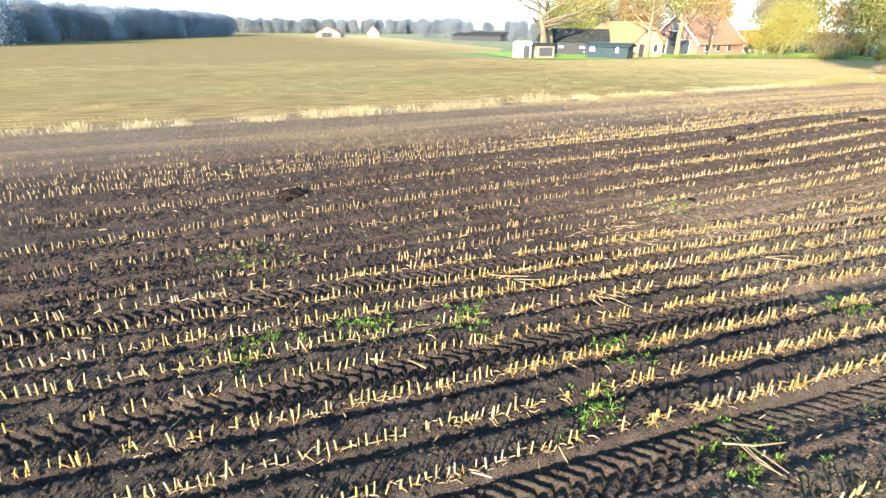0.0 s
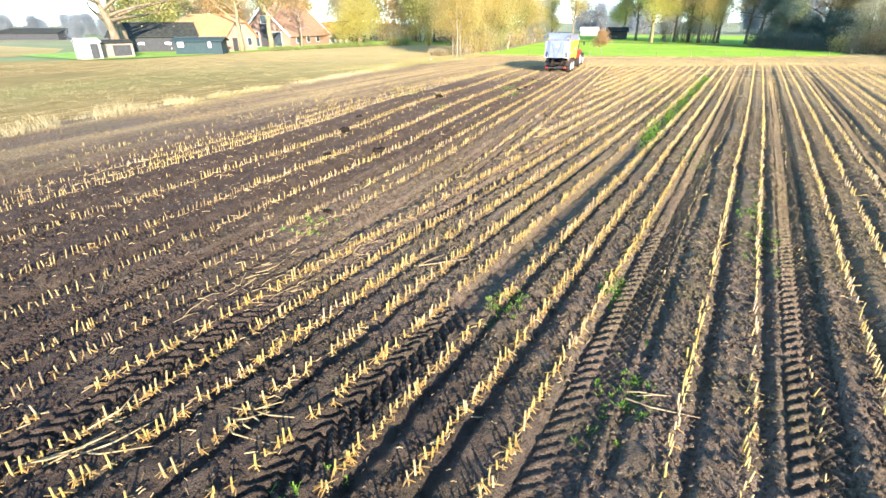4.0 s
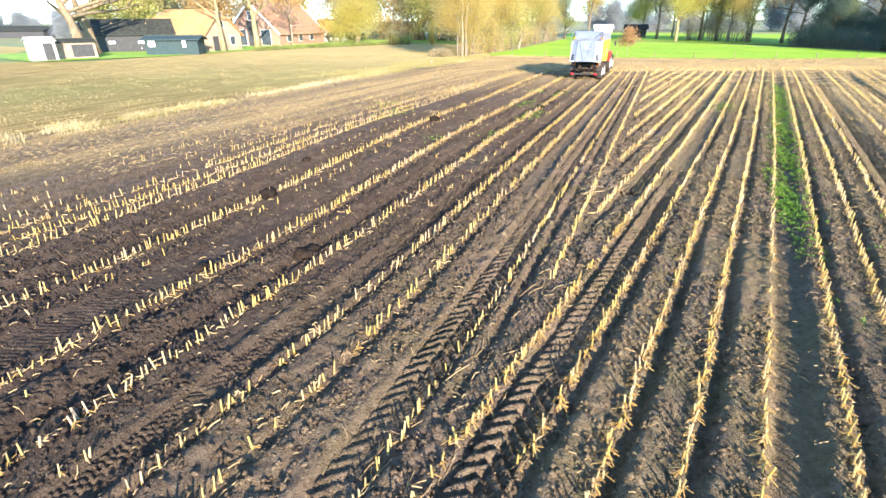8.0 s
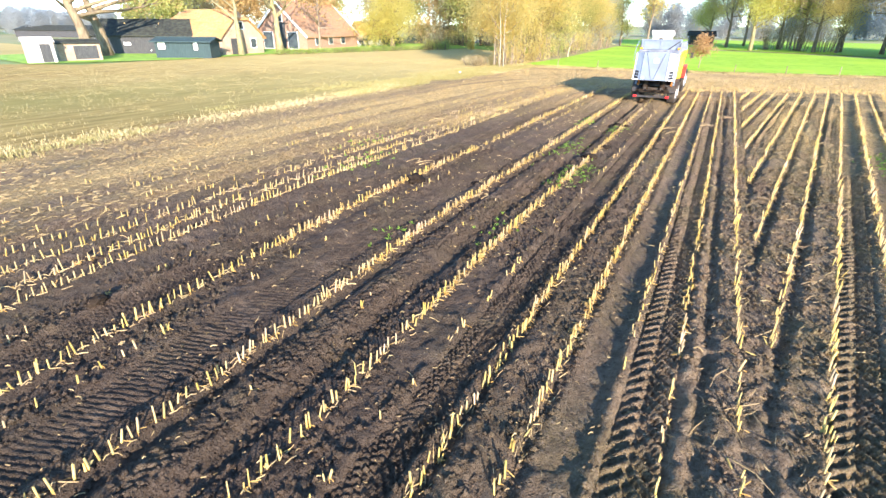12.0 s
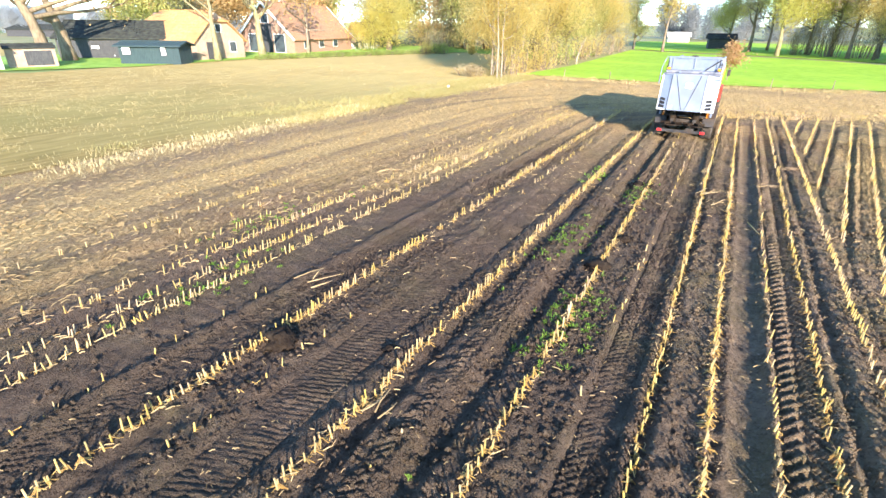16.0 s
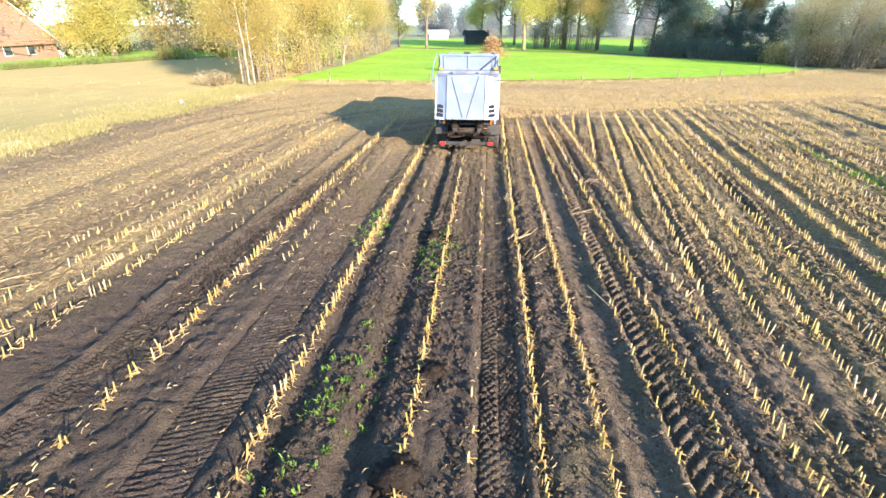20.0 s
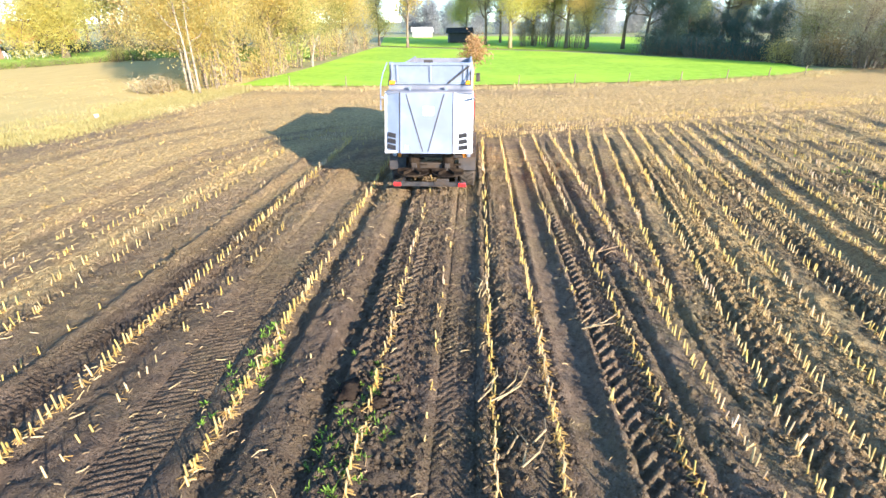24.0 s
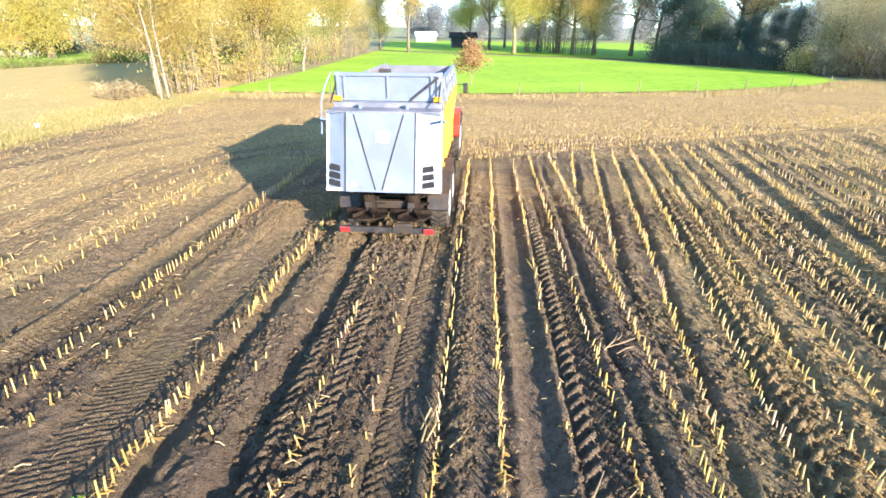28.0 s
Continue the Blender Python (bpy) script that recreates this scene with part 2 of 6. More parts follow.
def box(bm, c, s, rot=None, bevel=0.0, taper=1.0):
    """A box at c of sizes s, turned by rot degrees, its edges rounded by bevel."""
    ret = bmesh.ops.create_cube(bm, size=1.0)
    vs = ret["verts"]
    for v in vs:
        k = taper if v.co.z > 0 else 1.0
        v.co = Vector((v.co.x * s[0] * k, v.co.y * s[1] * k, v.co.z * s[2]))
    if bevel:
        es = list({e for v in vs for e in v.link_edges})
        r = bmesh.ops.bevel(bm, geom=es, offset=bevel, segments=2, affect="EDGES", profile=0.6)
        vs = list({v for f in r["faces"] for v in f.verts} | {v for v in vs if v.is_valid})
    m = Matrix.Translation(c) @ (Euler([radians(a) for a in rot]).to_matrix().to_4x4() if rot else Matrix())
    bmesh.ops.transform(bm, matrix=m, verts=vs)
    return vs


def tube(bm, pts, radii, seg=7, cap=True):
    """A round limb through the points."""
    rings = []
    pts = [Vector(p) for p in pts]
    for i, p in enumerate(pts):
        d = (pts[min(i + 1, len(pts) - 1)] - pts[max(i - 1, 0)]).normalized()
        a = d.orthogonal().normalized() if abs(d.z) < 0.98 else Vector((1, 0, 0))
        b = d.cross(a).normalized()
        a = b.cross(d)
        r = radii[i] if isinstance(radii, (list, tuple)) else radii
        rings.append([bm.verts.new(p + (a * math.cos(2 * math.pi * k / seg) + b * math.sin(2 * math.pi * k / seg)) * r) for k in range(seg)])
    for r0, r1 in zip(rings, rings[1:]):
        for k in range(seg):
            bm.faces.new((r0[k], r0[(k + 1) % seg], r1[(k + 1) % seg], r1[k]))
    if cap:
        bm.faces.new(rings[0])
        bm.faces.new(rings[-1])


def prism(bm, outline, axis, a, b):
    """A solid of the outline (pairs of numbers) swept along an axis from a to b."""
    order = {"x": lambda u, v, w: (w, u, v), "y": lambda u, v, w: (u, w, v), "z": lambda u, v, w: (u, v, w)}[axis]
    lo = [bm.verts.new(order(u, v, a)) for u, v in outline]
    hi = [bm.verts.new(order(u, v, b)) for u, v in outline]
    n = len(outline)
    for i in range(n):
        bm.faces.new((lo[i], lo[(i + 1) % n], hi[(i + 1) % n], hi[i]))
    bm.faces.new(lo)
    bm.faces.new(hi)


def lathe(bm, profile, x0=0.0, seg=28, centre=(0, 0, 0)):
    """A ring or wheel turned round the x axis from (x, radius) pairs; the profile closes on itself."""
    c = Vector(centre)
    rings = [[bm.verts.new(c + Vector((x0 + px, r * math.cos(2 * math.pi * k / seg), r * math.sin(2 * math.pi * k / seg)))) for k in range(seg)] for px, r in profile]
    n = len(rings)
    for i in range(n):
        r0, r1 = rings[i], rings[(i + 1) % n]
        for k in range(seg):
            bm.faces.new((r0[k], r0[(k + 1) % seg], r1[(k + 1) % seg], r1[k]))


rng = np.random.default_rng(7)


def lattice(ix, iy, seed):
    h = np.sin(ix * 127.1 + iy * 311.7 + seed * 74.7) * 43758.5453
    return h - np.floor(h)


def value_noise(x, y, seed=0):
    """Smooth noise from 0 to 1 with cells of one metre."""
    ix, iy = np.floor(x), np.floor(y)
    u, v = x - ix, y - iy
    u, v = u * u * (3 - 2 * u), v * v * (3 - 2 * v)
    a, b = lattice(ix, iy, seed), lattice(ix + 1, iy, seed)
    c, d = lattice(ix, iy + 1, seed), lattice(ix + 1, iy + 1, seed)
    return (a * (1 - u) + b * u) * (1 - v) + (c * (1 - u) + d * u) * v


# ---- the field: two blocks of rows that meet in a wedge ----
def drift(x0, y):
    """How far a left-block row strays from its place at y = 27."""
    s = np.clip((26.0 - y) / 13.0, 0.0, 1.0)
    return -0.035 * (np.maximum(y, 12.0) - 27.0) * np.clip((x0 + 22.0) / 14.0, 0.0, 1.0) + 0.75 * np.clip((-6.6 - x0) / 6.0, 0.0, 1.0) * s * s * (3 - 2 * s)


def left_x(x0, y):
    return x0 + drift(x0, y)


def right_x(x0, y):
    return x0 + 0.12 * (y - 12.0) - 0.01 * np.maximum(y - 27.0, 0.0)


def field_end(x):
    """Where the long rows stop before the headland."""
    return np.clip(54.5 + 0.45 * (x + 5.0), 53.0, 63.0)


# rows of the left block: place at y = 27 and how much of the stubble stands
LEFT = [(-3.65, 0.9), (-4.38, 0.9), (-5.0, 0.35), (-5.75, 0.95), (-6.48, 1.0), (-7.3, 0.22), (-8.03, 1.0), (-9.05, 0.12), (-9.8, 1.0),
        (-11.35, 0.3), (-12.05, 0.95), (-13.3, 0.3), (-14.25, 0.95), (-14.85, 0.95), (-15.62, 0.85), (-16.4, 0.5), (-17.3, 0.3), (-18.35, 0.5),
        (-18.9, 0.15), (-19.8, 0.12)]
RIGHT0, STEP = -2.87, 0.72
RIGHT_W = [0.9, 0.95, 0.95, 0.9, 0.7, 0.95, 0.95, 0.95, 0.12, 0.95, 0.9, 0.3, 0.9, 0.9, 0.9, 0.3, 0.9, 0.85]
# wheel lanes: left-block lanes (place at y = 27), right-block lanes (place at y = 12), width, depth
LEFT_LANES = [(-6.95, 0.48, 0.05), (-10.65, 0.70, 0.03), (-12.7, 0.50, 0.035), (-4.62, 0.52, 0.06), (-5.3, 0.42, 0.03), (-17.0, 0.5, 0.04)]
RIGHT_LANES = [(2.76, 0.56, 0.06), (5.25, 0.55, 0.045), (8.0, 0.55, 0.045), (-2.42, 0.48, 0.045), (-3.30, 0.46, 0.05), (10.4, 0.6, 0.04), (0.33, 0.46, 0.045)]


# the soil across the left block's worked lanes: berms, furrows and flat strips
BANKS = ([-13.9, -13.45, -13.3, -13.12, -12.98, -12.3, -12.05, -11.88, -11.6, -11.35, -11.05, -10.2, -9.98, -9.8, -9.68, -9.52, -9.38, -9.15, -8.92, -8.78, -8.56, -8.42, -8.03, -7.6, -7.3, -7.2],
         [0.0, -0.045, -0.03, 0.05, 0.01, -0.02, 0.03, -0.03, 0.02, 0.025, -0.01, -0.01, 0.025, 0.015, -0.06, -0.055, 0.05, 0.075, 0.05, -0.06, -0.09, 0.02, 0.04, 0.025, 0.025, -0.02])


def shift(i):
    """How far a right-block row is set off from even spacing."""
    return np.interp(i, [4, 5, 7, 9, 12], [0.0, 0.09, 0.10, 0.22, 0.25])


def border(y):
    """The line between the blocks."""
    return np.where(y < 13.0, right_x(RIGHT0, y) - 0.36, left_x(-3.65, y) + 0.32)


def live(x0, y):
    """How far a lane is pressed at y: two of them begin only beyond the wedge."""
    return np.clip((y - 17.0) / 3.0, 0, 1) if x0 in (-5.3, -3.30) else 1.0


def lane_mask(u, is_left, y):
    """1 on the pressed wheel lanes, 0 off them."""
    m = np.zeros(np.shape(u))
    for lanes, side in ((LEFT_LANES, is_left), (RIGHT_LANES, ~is_left)):
        for x0, w, d in lanes:
            m = np.maximum(m, np.clip((1.25 - np.abs(u - x0) / (0.5 * w)) / 0.35, 0, 1) * side * live(x0, y))
    return m


def across(x, y):
    """Place across the rows of the block that (x, y) lies in, and whether that is the left block."""
    is_left = x < border(y)
    u = x - drift(x, y)
    for k in range(2):
        u = x - drift(u, y)
    return np.where(is_left, u, x - 0.12 * (y - 12.0) + 0.01 * np.maximum(y - 27.0, 0.0)), is_left


def height(x, y):
    """The soil's height: ridges under the rows, pressed wheel lanes, clods."""
    inside = np.clip((x + 21.0) / 3.0, 0, 1) * np.clip((field_end(x) - y) / 2.0, 0, 1) * np.clip((30.0 - x) / 4, 0, 1) * np.clip((y + 30) / 5, 0, 1)
    u, is_left = across(x, y)
    wob = 0.10 * (value_noise(x * 0.3, y * 0.25, 5) - 0.5)
    ph = np.where(is_left, (u + wob + 5.8) / 0.8, (u - shift((u - RIGHT0) / STEP) + wob - RIGHT0) / STEP)
    q = ph - np.floor(ph)
    # on the right of each row a furrow, then a bank that falls slowly to the next row
    h = np.interp(q, [0.0, 0.06, 0.13, 0.23, 0.36, 0.50, 0.80, 0.94, 1.0], [0.035, 0.02, -0.055, -0.06, 0.065, 0.075, 0.03, 0.02, 0.035])
    h = h * (0.45 + 0.9 * value_noise(x * 0.5, y * 0.22, 8)) * np.where(y > 30, np.where(is_left, 0.75, 0.7), np.where(is_left, 0.72, 0.9))
    worked = is_left * np.clip((u + 14.2) / 0.5, 0, 1) * np.clip((-7.0 - u) / 0.3, 0, 1)
    h = h * (1 - worked) + worked * np.interp(u + 0.5 * wob, *BANKS) * (0.85 + 0.3 * value_noise(x * 0.5, y * 0.22, 8))
    for x0, w, d in LEFT_LANES:
        k = np.abs(u - x0) / (0.5 * w)
        h = np.where(is_left, h + live(x0, y) * (h * np.clip(k - 0.4, 0, 1) - d * np.clip(1.35 - k, 0, 0.55) / 0.55 * (k < 1.35) + 0.025 * np.exp(-((k - 1.6) / 0.3) ** 2) - h), h)
    for x0, w, d in RIGHT_LANES:
        k = np.abs(u - x0) / (0.5 * w)
        h = np.where(is_left, h, h + live(x0, y) * (h * np.clip(k - 0.4, 0, 1) - d * np.clip(1.35 - k, 0, 0.55) / 0.55 * (k < 1.35) + 0.025 * np.exp(-((k - 1.6) / 0.3) ** 2) - h))
    lane = lane_mask(u, is_left, y) * inside
    clod = 0.03 * (value_noise(x * 2.1, y * 1.7, 1) - 0.5) + 0.07 * (np.abs(2 * value_noise(x * 4.3, y * 3.9, 2) - 1) - 0.4) + 0.065 * (np.abs(2 * value_noise(x * 8.7, y * 8.1, 3) - 1) - 0.4) + 0.03 * (value_noise(x * 15, y * 13, 13) - 0.5)
    trodden = np.maximum(np.clip((-14.5 - x) / 3, 0, 1), np.clip((y - field_end(x)) / 2, 0, 1))
    rough = (0.6 + 0.8 * value_noise(x * 0.4, y * 0.3, 9)) * (1 - 0.6 * trodden) * (1 - 0.22 * is_left * np.clip((-8.5 - u) / 0.4, 0, 1) * np.clip((y - 8) / 8, 0, 1))
    base = 0.10 * (value_noise(x * 0.11, y * 0.09, 4) - 0.5)
    edge = np.clip((x + 27.0) / 3.0, 0, 1) * np.clip((70.0 - y) / 4.0, 0, 1) * np.clip((40.0 - x) / 8, 0, 1) * np.clip((y + 40) / 8, 0, 1)
    return inside * h + edge * (clod * rough * (0.72 - 0.42 * lane) + base)


def spread(lo, hi, fine_lo, fine_hi, step, grow=1.18):
    """Grid lines, fine in the middle and wider and wider outwards."""
    mid = np.arange(fine_lo, fine_hi + 1e-6, step)
    up, d, p = [], step, fine_hi
    while p < hi:
        d *= grow
        p += d
        up.append(min(p, hi))
    down, d, p = [], step, fine_lo
    while p > lo:
        d *= grow
        p -= d
        down.append(max(p, lo))
    return np.concatenate([down[::-1], mid, up])


gx = np.concatenate([spread(-3000, -12.6, -24.0, -12.6, 0.11, 1.08), np.arange(-12.5, 5.01, 0.05), spread(5.1, 3000, 5.1, 21.0, 0.11, 1.07)])
gy = spread(-3000, 3000, -11.0, 50.0, 0.068, 1.08)
GX, GY = np.meshgrid(gx, gy)
gz = height(GX, GY)
gu, gl = across(GX, GY)
gz = gz - 0.035 * lane_mask(gu, gl, GY) * (GY < 50) * (GY > -10.5)
nx, ny = len(gx), len(gy)
idx = np.arange(nx * ny).reshape(ny, nx)
quads = np.stack([idx[:-1, :-1], idx[:-1, 1:], idx[1:, 1:], idx[1:, :-1]], -1).reshape(-1, 4)
ground = arrays("ground", np.stack([GX, GY, gz], -1).reshape(-1, 3), quads, SOIL, smooth=True)
ground.data.materials.append(FARLAND)
mx, my = 0.5 * (GX[:-1, :-1] + GX[1:, 1:]), 0.5 * (GY[:-1, :-1] + GY[1:, 1:])
slot = np.where((mx < -29) | (my > 74 + 0.5 * np.clip(mx, 0, 30)) | (mx > 60) | (my < -60), 1, 0)


def soil_masks(ob, x, y):
    """Marks where straw covers the soil, where manure has been spread, and soil darkened for shade."""
    wave = 3.0 * (value_noise(x * 0.16, y * 0.16, 11) - 0.5)
    straw = np.maximum(np.clip((y + wave - field_end(x) - 0.5) / 2.5, 0, 1), np.clip((np.interp(y, [30, 44], [-15.5, -11.5]) - x + wave * 1.3) / 4.0, 0, 1) * (0.36 + 0.42 * np.clip((y - 4.0) / 22.0, 0, 1)))
    rim = np.minimum(x + 25.4 + 0.04 * (y - 30) + wave * 0.4, 70.2 - y + wave * 0.4)
    straw = straw * (1 - 0.8 * np.clip(1 - np.abs(rim - 1.9) / 1.9, 0, 1) * (x < 2))
    straw = np.maximum(straw, 0.35 * np.clip((y - 36) / 14, 0, 1))
    straw = np.maximum(straw, 0.07 * np.clip((x + 7.5) / 2, 0, 1) * np.clip((y - 3) / 4, 0, 1))
    straw = np.maximum(straw, 0.14 * np.clip((x - border(y)) / 1.5, 0, 1) * np.clip((y - 2) / 8, 0, 1))
    straw = np.maximum(straw, 0.68 * np.clip((y - 26) / 18, 0, 1) * np.clip((x + 5.5) / 4, 0, 1))
    # streaks that follow the turning wheels round the headland's corner
    turn = np.where(y < 48, -8.0 - x, np.where(x > -8, y - 48.0, np.hypot(x + 8.0, y - 48.0)))
    streak = 0.6 * value_noise(turn * 1.1, (x - y) * 0.07, 71) + 0.4 * value_noise(turn * 2.9, (x - y) * 0.16, 72)
    north = np.clip((y + wave - field_end(x)) / 2.0, 0, 1)
    straw = np.clip(straw * np.interp(streak, [0.25, 0.62], [0.32, 1.3]) + 0.30 * straw * north, 0, 1)
    manured_shaded = np.clip((border(y) - 1.2 - x + wave * 0.5) / 2.5, 0, 1) * np.clip((46.0 - y + wave) / 3, 0, 1) * np.clip((x + 21.0 + wave) / 8, 0, 1) * np.interp(y, [8, 16, 28, 44], [0.9, 0.85, 0.75, 0.5])
    # dark soil near the start; stubble and lug shade goes into its colour
    manured_shaded = np.maximum(manured_shaded, 0.9 * np.clip((2.0 + wave - x) / 2.0, 0, 1) * np.clip((4.5 - y + wave) / 4.0, 0, 1) * np.clip((x + 19.0 + wave) / 4, 0, 1))
    moss = np.interp(y, [3, 9], [0.10, 0.32]) * np.clip((x - border(y) - 0.4) / 1.5, 0, 1) * np.clip((field_end(x) - y + 2) / 3, 0, 1)
    for key, values in (("straw", straw), ("manured_shaded", manured_shaded), ("moss", moss)):
        ob.data.attributes.new(key, "FLOAT", "POINT").data.foreach_set("value", values.ravel().astype(np.float32))


soil_masks(ground, GX, GY)
ground.data.polygons.foreach_set("material_index", slot.ravel().astype(np.int32))
tagged(ground, "dark brown arable soil with ridges, clods and wheel marks", "ground", kind="structure")


def sheet(name, outline, mat, z, label, category, cell=2.0, rough=0.0):
    """A flat piece of land with an outline of its own, lying just over the ground."""
    bm = bmesh.new()
    vs = [bm.verts.new((x, y, z)) for x, y in outline]
    bm.faces.new(vs)
    return tagged(part(name, bm, mat), label, category, kind="structure")


sheet("stubble_field", [(-26.6, -40), (-26.0, -12), (-26.0, 8), (-26.6, 22), (-26.5, 40), (-26.3, 54), (-25.2, 62), (-26.2, 70.4), (-30, 92), (-50, 103), (-66, 76), (-66, 44), (-90, 30), (-300, -20), (-200, -90), (-60, -90)], FIELD, 0.03, "tan and olive harvested field beside a dry grass strip", "field")
sheet("far_field", [(-90, 30.2), (-88, 47), (-110, 62), (-330, 90), (-400, 20), (-300, -19.8)], FIELD, 0.035, "pale harvested field reaching to the distant houses", "field")
sheet("meadow", [(-26.5, 70.5), (-14, 71.0), (-5, 72.6), (8, 76), (18, 81), (23, 86), (24, 94), (14, 105), (2, 116), (-12, 123), (-29, 131), (-27, 100), (-26, 84)], MEADOW, 0.08, "bright green mown meadow behind the headland", "meadow")
sheet("far_meadow", [(-29, 134), (-10, 127), (8, 117), (30, 100), (60, 110), (40, 190), (-20, 200), (-40, 190)], MEADOW, 0.09, "far green meadow under the trees", "meadow")
# brown sheet stands in for shade at the wood's foot, hiding the green
sheet("wood_floor", [(15.5, 118), (15.2, 110.6), (24.2, 100), (26.5, 93), (60, 72), (95, 85), (85, 150), (30, 152)], WOODFLOOR, 0.10, "brown leaf litter under the trees, standing in for the wood's shade", "ground")
sheet("lawn", [(-70.5, 41), (-64.5, 54), (-65.2, 76.5), (-50.2, 103.2), (-33.2, 92.5), (-30, 110), (-45, 135), (-90, 120), (-94, 62), (-92, 44)], LAWN, 0.09, "bright grass round the farm buildings", "lawn")


# ---- tyre prints ----
def tyre_track(line, y0, y1, width, lug, amp, step=0.045, slant=0.0):
    """A pressed wheel lane with chevron lug marks, or with slanting bars right across it."""
    us = np.linspace(-0.5, 0.5, 15)
    ys = np.arange(y0, y1, step)
    U, Y = np.meshgrid(us, ys)
    X = line(Y) + U * width + 0.03 * (value_noise(Y * 0.6, Y * 0 + 3, 21) - 0.5)
    s = (Y + np.abs(U) * width * 1.1 + np.where(U > 0, lug * 0.5, 0)) / lug
    mid = np.clip((np.abs(U) - 0.02) / 0.05, 0, 1)
    if slant:
        s, mid = (Y + U * width * slant + 0.05 * value_noise(X * 3, Y * 1.2, 23)) / lug, 1.0
    saw = np.clip(2.2 * np.sin(2 * math.pi * s) + 0.3, 0, 1) * mid * np.clip((0.47 - np.abs(U)) / 0.05, 0, 1)
    worn = np.clip(value_noise(X * 0.8, Y * 0.35, 22) * 2.4 - 0.05, 0.4, 1) * np.clip(1.3 * value_noise(X * 3.1, Y * 2.3, 24) + (0.25 if lug < 0.16 else 0.7), 0.3, 1)
    Z = height(X, Y) + amp * saw * worn + 0.02 * (value_noise(X * 17, Y * 14, 25) - 0.5) - 0.012 - 0.05 * np.clip(np.abs(U) * 2 - 0.86, 0, 1) / 0.14
    n0, n1 = Y.shape
    ii = np.arange(n0 * n1).reshape(n0, n1)
    q = np.stack([ii[:-1, :-1], ii[:-1, 1:], ii[1:, 1:], ii[1:, :-1]], -1).reshape(-1, 4)
    ob = arrays("tyre_track", np.stack([X, Y, Z], -1).reshape(-1, 3), q, SOIL, smooth=True)
    soil_masks(ob, X, Y)
    return tagged(ob, "pressed wheel lane with chevron lug prints in the soil", "tyre track", "wheel lanes in the field", "structure")


for x0, w, y0, y1, lug, amp in ((-6.95, 0.48, -10, 52, 0.125, 0.060), (-9.0, 0.26, 30, 52, 0.13, 0.024), (-8.98, 0.44, 6, 30, 0.13, 0.045), (-12.7, 0.52, -6, 44, 0.125, 0.045), (-4.62, 0.52, 8, 50, 0.21, 0.085)):
    tyre_track(lambda y, x0=x0: left_x(x0, y), y0, y1, w * 1.15, lug, amp, 0.026)
tyre_track(lambda y: left_x(-10.65, y), -6, 50, 0.80, 0.092, 0.022, 0.0185, -0.4)
for x0, w, y0, y1, lug, amp in ((2.76, 0.56, -10, 50, 0.215, 0.09), (5.25, 0.55, -6, 50, 0.215, 0.09), (8.0, 0.55, -6, 50, 0.215, 0.09), (-2.42, 0.54, -10.5, 22, 0.21, 0.10), (0.33, 0.54, -10.5, 3, 0.21, 0.10), (-3.30, 0.46, 19, 34, 0.215, 0.09), (-3.92, 0.46, 34, 51, 0.215, 0.09), (-6.12, 0.46, 37, 51, 0.215, 0.09)):
    tyre_track(lambda y, x0=x0: right_x(x0, y), y0, y1, w * 1.15, lug, amp, 0.03)
for x0, y0, y1 in ((-6.30, 37.5, 46.0), (-8.24, 36.5, 46.0), (-7.72, 37.5, 44.0)):
    tyre_track(lambda y, x0=x0: left_x(x0, y), y0, y1, 0.5, 0.19, 0.055, 0.028)


